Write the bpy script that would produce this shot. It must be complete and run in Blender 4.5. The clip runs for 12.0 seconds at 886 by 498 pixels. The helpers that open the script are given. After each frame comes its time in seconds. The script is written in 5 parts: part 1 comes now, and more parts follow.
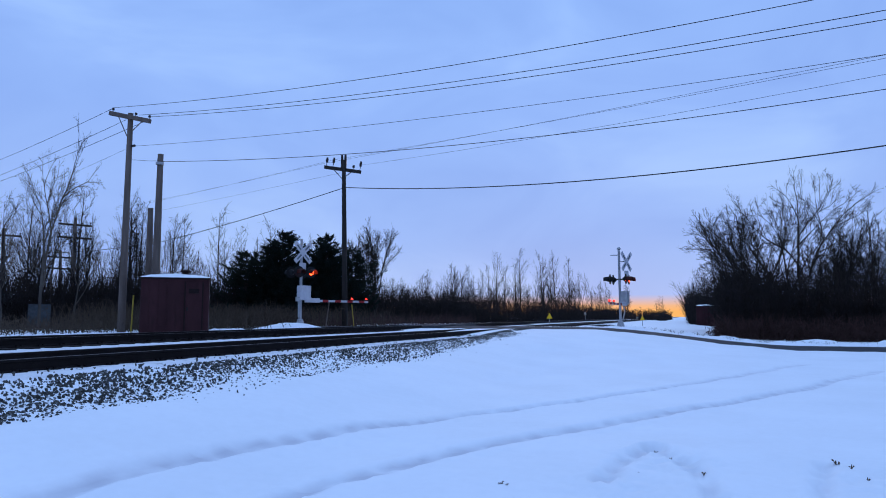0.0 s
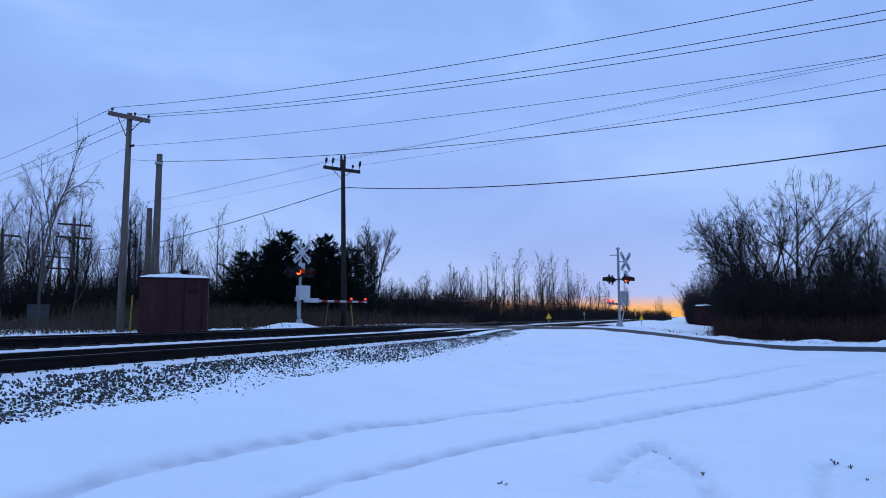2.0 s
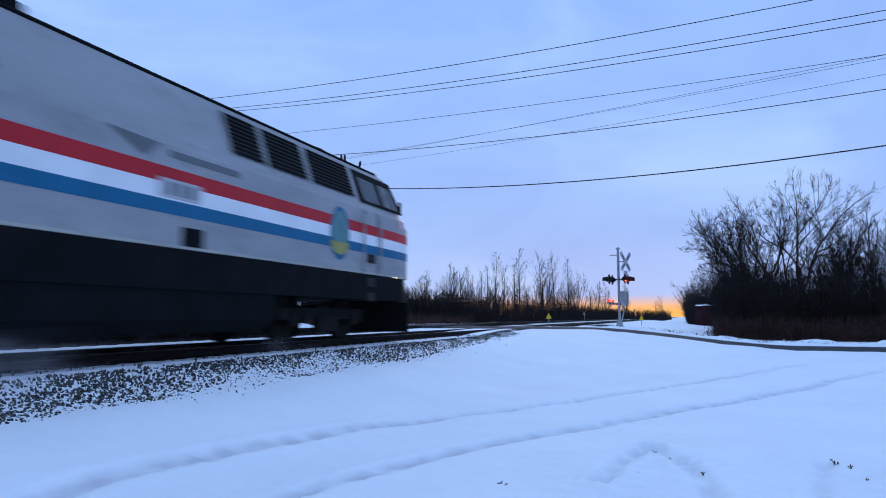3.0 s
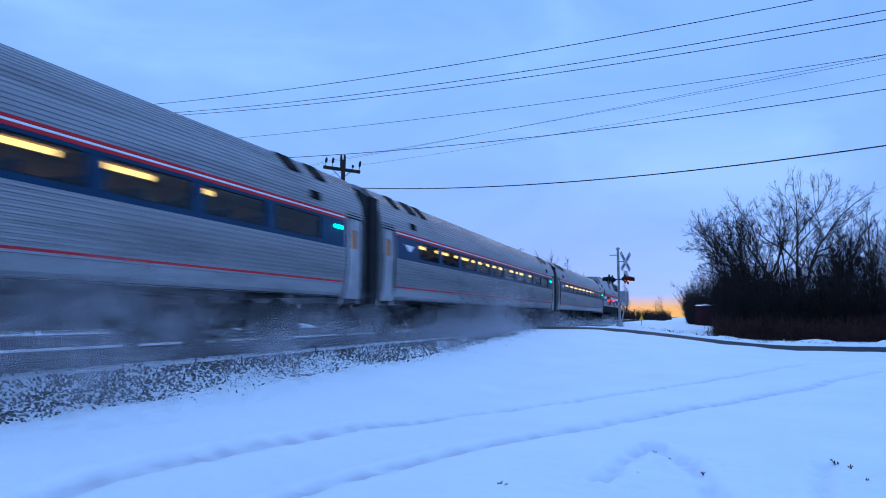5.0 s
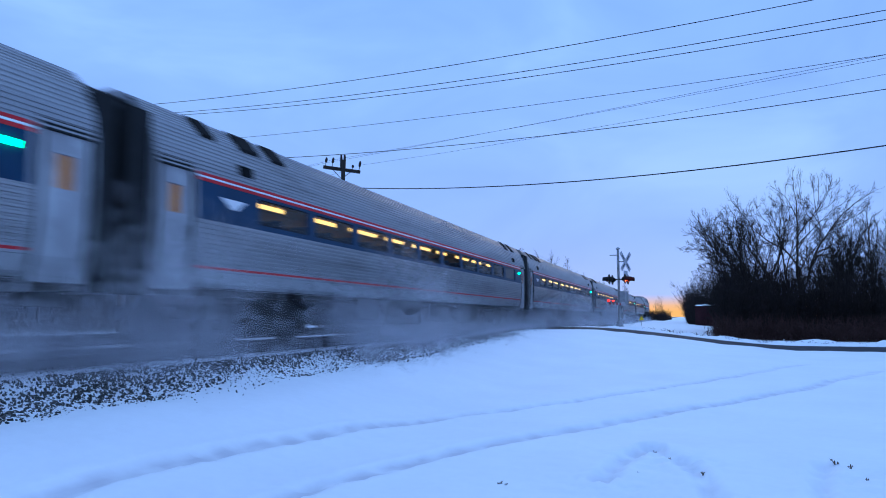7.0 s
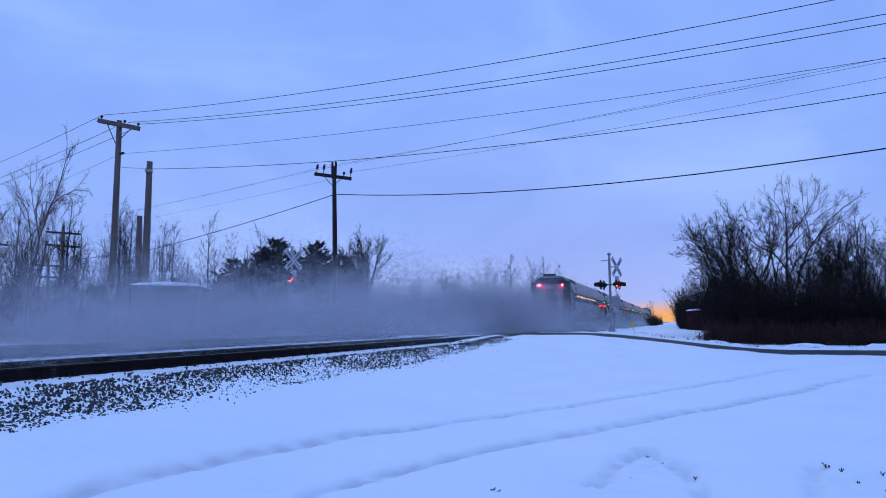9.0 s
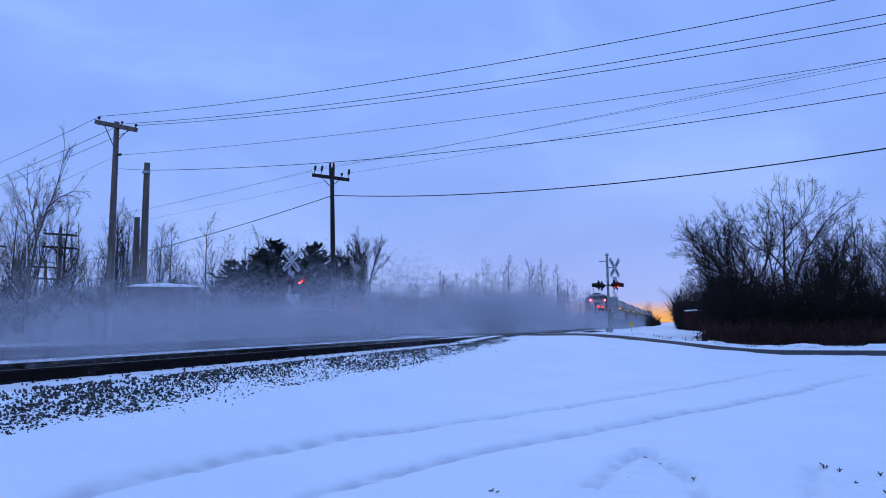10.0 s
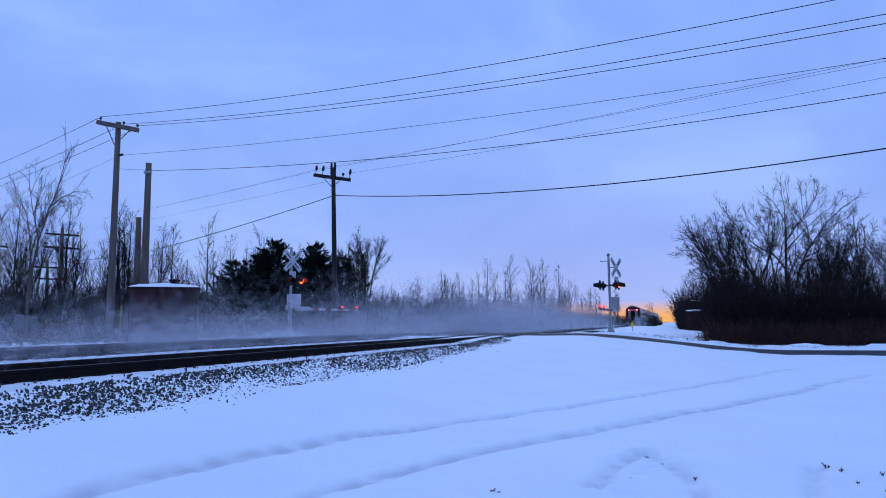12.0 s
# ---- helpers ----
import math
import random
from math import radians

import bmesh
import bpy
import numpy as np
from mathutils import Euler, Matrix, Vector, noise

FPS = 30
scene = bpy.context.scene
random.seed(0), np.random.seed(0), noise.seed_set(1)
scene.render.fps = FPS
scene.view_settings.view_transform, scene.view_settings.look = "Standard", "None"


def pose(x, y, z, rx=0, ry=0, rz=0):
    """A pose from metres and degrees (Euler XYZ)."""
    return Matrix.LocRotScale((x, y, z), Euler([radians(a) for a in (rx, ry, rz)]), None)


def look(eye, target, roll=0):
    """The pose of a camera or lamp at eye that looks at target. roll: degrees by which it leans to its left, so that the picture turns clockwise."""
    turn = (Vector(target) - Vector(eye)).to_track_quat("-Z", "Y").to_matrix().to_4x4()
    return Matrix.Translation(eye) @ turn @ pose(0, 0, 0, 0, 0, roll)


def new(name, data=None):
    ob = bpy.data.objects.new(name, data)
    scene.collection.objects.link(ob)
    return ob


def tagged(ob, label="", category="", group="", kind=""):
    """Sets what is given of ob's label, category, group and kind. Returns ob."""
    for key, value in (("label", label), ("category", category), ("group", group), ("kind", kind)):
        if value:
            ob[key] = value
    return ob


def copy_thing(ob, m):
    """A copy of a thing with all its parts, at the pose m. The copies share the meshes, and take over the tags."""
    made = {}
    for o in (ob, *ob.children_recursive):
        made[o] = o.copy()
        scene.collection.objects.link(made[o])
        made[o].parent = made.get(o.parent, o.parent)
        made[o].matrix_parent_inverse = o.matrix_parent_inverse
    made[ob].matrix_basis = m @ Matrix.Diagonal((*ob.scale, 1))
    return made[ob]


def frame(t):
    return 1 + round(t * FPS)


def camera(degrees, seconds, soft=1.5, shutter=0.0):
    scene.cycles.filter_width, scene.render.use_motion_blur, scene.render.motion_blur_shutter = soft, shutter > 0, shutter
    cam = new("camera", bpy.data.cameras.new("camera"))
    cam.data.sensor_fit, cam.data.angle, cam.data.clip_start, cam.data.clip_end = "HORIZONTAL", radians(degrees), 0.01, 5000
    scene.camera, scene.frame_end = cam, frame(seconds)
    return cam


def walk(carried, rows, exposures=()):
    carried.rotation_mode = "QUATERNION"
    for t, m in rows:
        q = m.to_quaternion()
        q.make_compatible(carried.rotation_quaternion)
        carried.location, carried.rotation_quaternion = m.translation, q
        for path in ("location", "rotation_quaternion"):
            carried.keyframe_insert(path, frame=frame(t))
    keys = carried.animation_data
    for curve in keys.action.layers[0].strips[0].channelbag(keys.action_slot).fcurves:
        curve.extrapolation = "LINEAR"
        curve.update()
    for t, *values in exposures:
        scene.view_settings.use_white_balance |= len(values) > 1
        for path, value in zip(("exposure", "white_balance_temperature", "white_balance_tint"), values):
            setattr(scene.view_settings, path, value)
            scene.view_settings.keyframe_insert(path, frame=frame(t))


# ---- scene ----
# A snowy level crossing at dusk: the railway runs along +y, the camera stands at the origin.
EYE = (0.0, 0.0, 1.45)


def aim(yaw, pitch, roll):
    """The camera's pose: turned left of +y by yaw, up by pitch, leaning left by roll (degrees)."""
    return pose(*EYE, 90 + pitch, 0, yaw) @ pose(0, 0, 0, 0, 0, roll)


cam = camera(66.3, 12.0, 1.0, 0.25)
walk(cam, [(0.0, aim(19.66, 5.71, 0.0)), (0.6, aim(19.66, 5.71, 0.0)), (1.0, aim(19.59, 5.71, 0.0)),
           (7.2, aim(19.59, 5.71, 0.0)), (8.1, aim(19.32, 5.9, -0.08)), (8.8, aim(18.99, 6.17, -0.30)), (9.0, aim(18.88, 6.24, -0.38)),
           (9.5, aim(18.71, 6.32, -0.48)), (10.2, aim(18.71, 6.32, -0.49)), (11.0, aim(18.77, 6.32, -0.49)),
           (12.0, aim(18.82, 6.32, -0.50))],
     exposures=[(0.0, 0.0, 6600, 8), (2.6, 0.0, 6600, 8), (3.0, 0.13, 6800, 6), (4.8, 0.11, 5750, 5), (5.5, -0.05, 5280, 4), (6.5, 0.12, 6050, 6), (7.0, 0.10, 5850, 5),
                (8.8, -0.13, 6000, 16), (9.5, -0.14, 6000, 16), (12.0, -0.12, 6050, 16)])

# ---- sky and light ----
scene.cycles.transparent_max_bounces = 96
SUN_AZ = radians(9)     # left of +y
world = bpy.data.worlds.new("dusk_sky")
scene.world = world
world.use_nodes = True
wn, wl = world.node_tree.nodes, world.node_tree.links
wn.clear()


def node(tree_nodes, kind, **sets):
    n = tree_nodes.new(kind)
    for key, value in sets.items():
        n.inputs[key.replace("_", " ")].default_value = value
    return n


def ramp(tree_nodes, stops, mode="LINEAR"):
    n = tree_nodes.new("ShaderNodeValToRGB")
    n.color_ramp.interpolation = mode
    e = n.color_ramp.elements
    while len(e) < len(stops):
        e.new(0.5)
    for el, (at, col) in zip(e, stops):
        el.position = at
        el.color = (*col, 1) if len(col) == 3 else col
    return n


out = wn.new("ShaderNodeOutputWorld")
back = wn.new("ShaderNodeBackground")
coord = wn.new("ShaderNodeTexCoord")
split = wn.new("ShaderNodeSeparateXYZ")
wl.new(coord.outputs["Generated"], split.inputs[0])
# the overcast's colour by height
height = ramp(wn, [(0.0, (0.10, 0.13, 0.22)), (0.495, (0.30, 0.33, 0.50)), (0.505, (0.43, 0.58, 1.02)), (0.56, (0.37, 0.55, 1.06)),
                   (0.64, (0.33, 0.53, 1.08)), (0.76, (0.32, 0.54, 1.10)), (0.92, (0.45, 0.72, 1.36)), (1.0, (0.48, 0.78, 1.42))])
lift = node(wn, "ShaderNodeMapRange", From_Min=-1.0, From_Max=1.0)
wl.new(split.outputs["Z"], lift.inputs["Value"])
wl.new(lift.outputs[0], height.inputs[0])
# soft cloud billows
squash = wn.new("ShaderNodeMapping")
squash.inputs["Scale"].default_value = (2.0, 2.0, 4.5)
wl.new(coord.outputs["Generated"], squash.inputs[0])
billow = node(wn, "ShaderNodeTexNoise", Scale=1.6, Detail=4.0, Roughness=0.5, Distortion=0.6)
wl.new(squash.outputs[0], billow.inputs["Vector"])
tone = ramp(wn, [(0.30, (0.86, 0.88, 0.93)), (0.52, (1.0, 1.0, 1.0)), (0.72, (1.22, 1.17, 1.05))])
wl.new(billow.outputs["Fac"], tone.inputs[0])
cloud = wn.new("ShaderNodeMix")
cloud.data_type, cloud.blend_type = "RGBA", "MULTIPLY"
cloud.inputs[0].default_value = 1.0
wl.new(height.outputs[0], cloud.inputs[6])
wl.new(tone.outputs[0], cloud.inputs[7])
# the gap of clear evening sky low over the horizon, towards the set sun
low = ramp(wn, [(0.0, (0, 0, 0)), (0.5, (1, 1, 1)), (0.506, (1, 1, 1)), (0.510, (0.65, 0.65, 0.65)), (0.5145, (0, 0, 0))])
wl.new(lift.outputs[0], low.inputs[0])
toward = wn.new("ShaderNodeVectorMath")
toward.operation = "DOT_PRODUCT"
toward.inputs[1].default_value = (-math.sin(SUN_AZ), math.cos(SUN_AZ), 0)
wl.new(coord.outputs["Generated"], toward.inputs[0])
fan = node(wn, "ShaderNodeMapRange", From_Min=0.68, From_Max=0.985)
wl.new(toward.outputs["Value"], fan.inputs["Value"])
both = wn.new("ShaderNodeMath")
both.operation = "MULTIPLY"
wl.new(low.outputs[0], both.inputs[0])
wl.new(fan.outputs[0], both.inputs[1])
glow = wn.new("ShaderNodeMix")
glow.data_type = "RGBA"
wl.new(both.outputs[0], glow.inputs[0])
wl.new(cloud.outputs[2], glow.inputs[6])
glow.inputs[7].default_value = (1.05, 0.52, 0.16, 1)
sky = wn.new("ShaderNodeTexSky")
sky.sky_type, sky.sun_disc = "NISHITA", False
sky.sun_elevation, sky.sun_rotation = radians(1.0), -SUN_AZ
sky_part = wn.new("ShaderNodeMix")
sky_part.data_type, sky_part.blend_type = "RGBA", "ADD"
sky_part.inputs[0].default_value = 0.003
wl.new(glow.outputs[2], sky_part.inputs[6])
wl.new(sky.outputs[0], sky_part.inputs[7])
wl.new(sky_part.outputs[2], back.inputs["Color"])
back.inputs["Strength"].default_value = 0.92
wl.new(back.outputs[0], out.inputs[0])

sun = new("sun", bpy.data.lights.new("sun", "SUN"))
sun.data.energy, sun.data.angle, sun.data.color = 0.25, radians(25), (1.0, 0.80, 0.66)
sun.matrix_world = look((-math.sin(SUN_AZ) * 50, math.cos(SUN_AZ) * 50, 14), (0, 0, 0))

# ---- materials ----
def surface(name, colour, rough=0.7, metal=0.0, vary=0.25, scale=6.0, fine=60.0, bump=0.15, depth=0.01, second=None, spread=(0.45, 0.62),
            stretch=(1, 1, 1), piece=0.0, specular=0.12):
    """A procedural surface: two scales of variation in tone, optional second colour in patches, and a fine relief."""
    m = bpy.data.materials.new(name)
    m.use_nodes = True
    n, l = m.node_tree.nodes, m.node_tree.links
    b = n["Principled BSDF"]
    b.inputs["Roughness"].default_value = rough
    b.inputs["Metallic"].default_value = metal
    b.inputs["Specular IOR Level"].default_value = specular
    at = n.new("ShaderNodeTexCoord")
    mp = n.new("ShaderNodeMapping")
    mp.inputs["Scale"].default_value = stretch
    l.new(at.outputs["Object"], mp.inputs[0])
    big = node(n, "ShaderNodeTexNoise", Scale=scale, Detail=4.0, Roughness=0.6)
    small = node(n, "ShaderNodeTexNoise", Scale=fine, Detail=3.0, Roughness=0.6)
    l.new(mp.outputs[0], big.inputs["Vector"])
    l.new(mp.outputs[0], small.inputs["Vector"])
    add = n.new("ShaderNodeMath")
    add.operation = "MULTIPLY_ADD"
    add.inputs[1].default_value = 0.4
    l.new(small.outputs["Fac"], add.inputs[0])
    l.new(big.outputs["Fac"], add.inputs[2])
    dark = tuple(c * (1 - vary) for c in colour)
    light = tuple(min(1.0, c * (1 + vary)) for c in colour)
    r = ramp(n, [(0.45, dark), (0.92, light)])
    l.new(add.outputs[0], r.inputs[0])
    col = r.outputs[0]
    if second:
        patch = node(n, "ShaderNodeTexNoise", Scale=scale * 1.7, Detail=5.0, Roughness=0.65)
        l.new(mp.outputs[0], patch.inputs["Vector"])
        edge = ramp(n, [(spread[0], (0, 0, 0)), (spread[1], (1, 1, 1))])
        l.new(patch.outputs["Fac"], edge.inputs[0])
        mix = n.new("ShaderNodeMix")
        mix.data_type = "RGBA"
        l.new(edge.outputs[0], mix.inputs[0])
        l.new(col, mix.inputs[6])
        mix.inputs[7].default_value = (*second, 1)
        col = mix.outputs[2]
    if piece:
        info = n.new("ShaderNodeObjectInfo")
        geo = n.new("ShaderNodeNewGeometry")
        both_r = n.new("ShaderNodeMath")
        both_r.operation = "ADD"
        l.new(info.outputs["Random"], both_r.inputs[0])
        l.new(geo.outputs["Random Per Island"], both_r.inputs[1])
        rr = node(n, "ShaderNodeMapRange", From_Min=0.0, From_Max=2.0, To_Min=1 - piece, To_Max=1 + piece)
        l.new(both_r.outputs[0], rr.inputs["Value"])
        mul = n.new("ShaderNodeMix")
        mul.data_type, mul.blend_type = "RGBA", "MULTIPLY"
        mul.inputs[0].default_value = 1.0
        l.new(col, mul.inputs[6])
        l.new(rr.outputs[0], mul.inputs[7])
        col = mul.outputs[2]
    l.new(col, b.inputs["Base Color"])
    if bump:
        bp = node(n, "ShaderNodeBump", Strength=bump, Distance=depth)
        l.new(add.outputs[0], bp.inputs["Height"])
        l.new(bp.outputs[0], b.inputs["Normal"])
    return m


def lamp_glass(name, colour, strength):
    """A lens, tube or panel that gives off light."""
    m = bpy.data.materials.new(name)
    m.use_nodes = True
    b = m.node_tree.nodes["Principled BSDF"]
    b.inputs["Base Color"].default_value = (*colour, 1)
    b.inputs["Roughness"].default_value = 0.2
    b.inputs["Emission Color"].default_value = (*colour, 1)
    b.inputs["Emission Strength"].default_value = strength
    return m


def glass(name, tint, alpha):
    """Tinted window glass: gloss over a see-through pane."""
    m = bpy.data.materials.new(name)
    m.use_nodes = True
    n, l = m.node_tree.nodes, m.node_tree.links
    b = n["Principled BSDF"]
    b.inputs["Base Color"].default_value = (*tint, 1)
    b.inputs["Roughness"].default_value = 0.06
    b.inputs["Alpha"].default_value = alpha
    return m


SNOW = surface("snow", (0.83, 0.85, 0.88), 0.75, 0, 0.04, 0.5, 9.0, 0.35, 0.03, specular=0.2)


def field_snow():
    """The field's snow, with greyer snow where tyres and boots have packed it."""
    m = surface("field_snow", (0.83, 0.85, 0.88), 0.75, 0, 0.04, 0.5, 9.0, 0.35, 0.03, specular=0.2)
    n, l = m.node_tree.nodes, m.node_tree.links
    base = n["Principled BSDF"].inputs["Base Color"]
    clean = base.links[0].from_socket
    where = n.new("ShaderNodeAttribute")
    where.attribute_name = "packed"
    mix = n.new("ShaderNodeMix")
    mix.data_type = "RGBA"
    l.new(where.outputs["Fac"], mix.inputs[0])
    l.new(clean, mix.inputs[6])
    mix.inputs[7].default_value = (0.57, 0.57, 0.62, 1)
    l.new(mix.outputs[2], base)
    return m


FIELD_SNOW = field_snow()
SNOW_DIRTY = surface("dirty_snow", (0.70, 0.71, 0.74), 0.8, 0, 0.12, 1.5, 14.0, 0.4, 0.03, second=(0.30, 0.29, 0.28), spread=(0.60, 0.70))
BALLAST = surface("ballast_stone", (0.062, 0.060, 0.056), 0.9, 0, 0.4, 9.0, 60.0, 0.4, 0.01, second=(0.26, 0.27, 0.29), spread=(0.58, 0.70), piece=0.7)
ASPHALT = surface("asphalt", (0.045, 0.045, 0.05), 0.85, 0, 0.3, 0.7, 60.0, 0.4, 0.01, second=(0.12, 0.12, 0.13), spread=(0.55, 0.75))
RUST = surface("rusty_rail", (0.012, 0.009, 0.009), 0.8, 0.2, 0.35, 3.0, 50.0, 0.3, 0.004)
RAIL_TOP = surface("polished_rail_head", (0.10, 0.085, 0.08), 0.45, 0.7, 0.2, 2.0, 40.0, 0.05)
TIE = surface("tarred_tie", (0.022, 0.018, 0.016), 0.9, 0, 0.35, 3.0, 50.0, 0.5, 0.01, piece=0.3)
POLE_WOOD = surface("weathered_pole_wood", (0.12, 0.092, 0.078), 0.85, 0, 0.3, 1.4, 24.0, 0.5, 0.01, stretch=(3, 3, 0.4))
POLE_DARK = surface("creosoted_pole_wood", (0.030, 0.026, 0.024), 0.85, 0, 0.3, 1.4, 24.0, 0.5, 0.01, stretch=(3, 3, 0.4))
WIRE = surface("wire", (0.02, 0.02, 0.022), 0.6, 0.2, 0.1, 3, 30, 0)
PORCELAIN = surface("dark_insulator", (0.03, 0.025, 0.025), 0.25, 0, 0.1, 5, 30, 0)
SHED_RED = surface("dark_red_shed_paint", (0.036, 0.012, 0.014), 0.7, 0, 0.28, 1.6, 30.0, 0.2, 0.01, second=(0.022, 0.009, 0.009), spread=(0.55, 0.75), stretch=(1, 1, 0.4))
SHED_TRIM = surface("dark_shed_trim", (0.015, 0.008, 0.008), 0.7, 0, 0.25, 3, 30, 0.1)
GALV = surface("galvanised_steel", (0.33, 0.33, 0.34), 0.5, 0.35, 0.2, 5, 60, 0.08)
SIGN_WHITE = surface("white_sign_paint", (0.44, 0.43, 0.46), 0.5, 0, 0.1, 6, 50, 0.05)
SIGN_RED = surface("red_reflective_sheet", (0.24, 0.02, 0.02), 0.4, 0, 0.12, 6, 50, 0.03)
BLACK = surface("black_paint", (0.014, 0.014, 0.015), 0.55, 0, 0.25, 6, 50, 0.05)
YELLOW = surface("yellow_paint", (0.75, 0.48, 0.03), 0.5, 0, 0.15, 6, 50, 0.03)
RED_LENS = lamp_glass("red_lamp_lens", (1.0, 0.06, 0.015), 8.0)
WHITE_CORE = lamp_glass("white_lamp_core", (1.0, 0.9, 0.75), 10.0)
GREEN_LENS = lamp_glass("green_marker_lens", (0.03, 1.0, 0.42), 9.0)
CABIN_LIGHT = lamp_glass("cabin_light_tube", (1.0, 0.60, 0.16), 3.4)
BARK = surface("grey_brown_bark", (0.026, 0.022, 0.020), 0.95, 0, 0.3, 3, 40, 0.4, 0.01, stretch=(2, 2, 0.5))
BARK_PALE = surface("pale_bark", (0.075, 0.064, 0.056), 0.95, 0, 0.35, 2, 30, 0.3, 0.01, stretch=(2, 2, 0.5))
BRUSH = surface("dry_brush", (0.023, 0.018, 0.017), 0.95, 0, 0.4, 1, 20, 0)
BRUSH_RED = surface("reddish_brush", (0.052, 0.028, 0.024), 0.95, 0, 0.4, 1, 20, 0)
REED = surface("dry_reed", (0.065, 0.046, 0.033), 0.9, 0, 0.35, 1, 20, 0)
NEEDLE = surface("conifer_needles", (0.008, 0.014, 0.011), 0.9, 0, 0.4, 2, 20, 0)
STEEL = surface("fluted_stainless_steel", (0.29, 0.29, 0.30), 0.38, 0.6, 0.14, 0.8, 14.0, 0.04, 0.01, second=(0.17, 0.17, 0.175), spread=(0.50, 0.78), stretch=(1, 0.25, 2))
STEEL_END = surface("frosted_steel_end_panel", (0.27, 0.27, 0.285), 0.5, 0.25, 0.2, 1.3, 14.0, 0.05, 0.01, second=(0.44, 0.45, 0.47), spread=(0.48, 0.75), stretch=(1, 1, 0.6), specular=0.2)
COACH_BLUE = surface("coach_blue", (0.008, 0.034, 0.078), 0.4, 0, 0.2, 1.5, 20, 0.03)
STRIPE_RED = surface("stripe_red", (0.45, 0.022, 0.03), 0.45, 0, 0.12, 1.5, 20, 0.02)
STRIPE_WHITE = surface("stripe_white", (0.72, 0.73, 0.75), 0.45, 0, 0.1, 1.5, 20, 0.02)
STRIPE_BLUE = surface("stripe_blue", (0.008, 0.115, 0.225), 0.45, 0, 0.12, 1.5, 20, 0.02)
LOCO_GREY = surface("locomotive_silver_paint", (0.31, 0.31, 0.32), 0.42, 0.15, 0.14, 0.9, 16, 0.05, 0.01, second=(0.22, 0.215, 0.21), spread=(0.55, 0.85), stretch=(1, 0.5, 1.5))
LOCO_DARK = surface("dark_underframe_paint", (0.008, 0.009, 0.010), 0.7, 0, 0.3, 1.5, 20, 0.1, specular=0.03)
GRIME = surface("brake_dust_grime", (0.016, 0.015, 0.014), 0.85, 0.1, 0.4, 2.5, 25, 0.2, second=(0.30, 0.31, 0.34), spread=(0.68, 0.80), specular=0.03)
RUBBER = surface("black_rubber", (0.016, 0.017, 0.018), 0.8, 0, 0.2, 5, 40, 0.1)
WINDOW = glass("tinted_window_glass", (0.02, 0.02, 0.018), 0.28)
CAB_GLASS = glass("dark_cab_glass", (0.01, 0.011, 0.012), 0.9)
INTERIOR = surface("cabin_lining", (0.30, 0.22, 0.13), 0.8, 0, 0.2, 2, 20, 0.02)
TEAL = surface("emblem_teal", (0.10, 0.22, 0.23), 0.5, 0, 0.2, 4, 30, 0)
DEAD_LEAF = surface("dead_leaf", (0.13, 0.095, 0.07), 0.9, 0, 0.4, 8, 60, 0)
CREAM = surface("faded_cream_line", (0.38, 0.37, 0.33), 0.5, 0, 0.2, 2, 20, 0)
BANNER = surface("emblem_ochre", (0.30, 0.27, 0.09), 0.5, 0, 0.2, 4, 30, 0)
GUARD = surface("faded_yellow_guard", (0.34, 0.25, 0.04), 0.6, 0, 0.2, 4, 30, 0)
ARM_LAMP = lamp_glass("small_red_lamp", (1.0, 0.02, 0.012), 4.0)
PALE_MARK = surface("pale_number_panel", (0.42, 0.42, 0.44), 0.5, 0, 0.15, 4, 30, 0)
GREY_MARK = surface("grey_lettering_bar", (0.13, 0.14, 0.15), 0.5, 0, 0.15, 4, 30, 0)


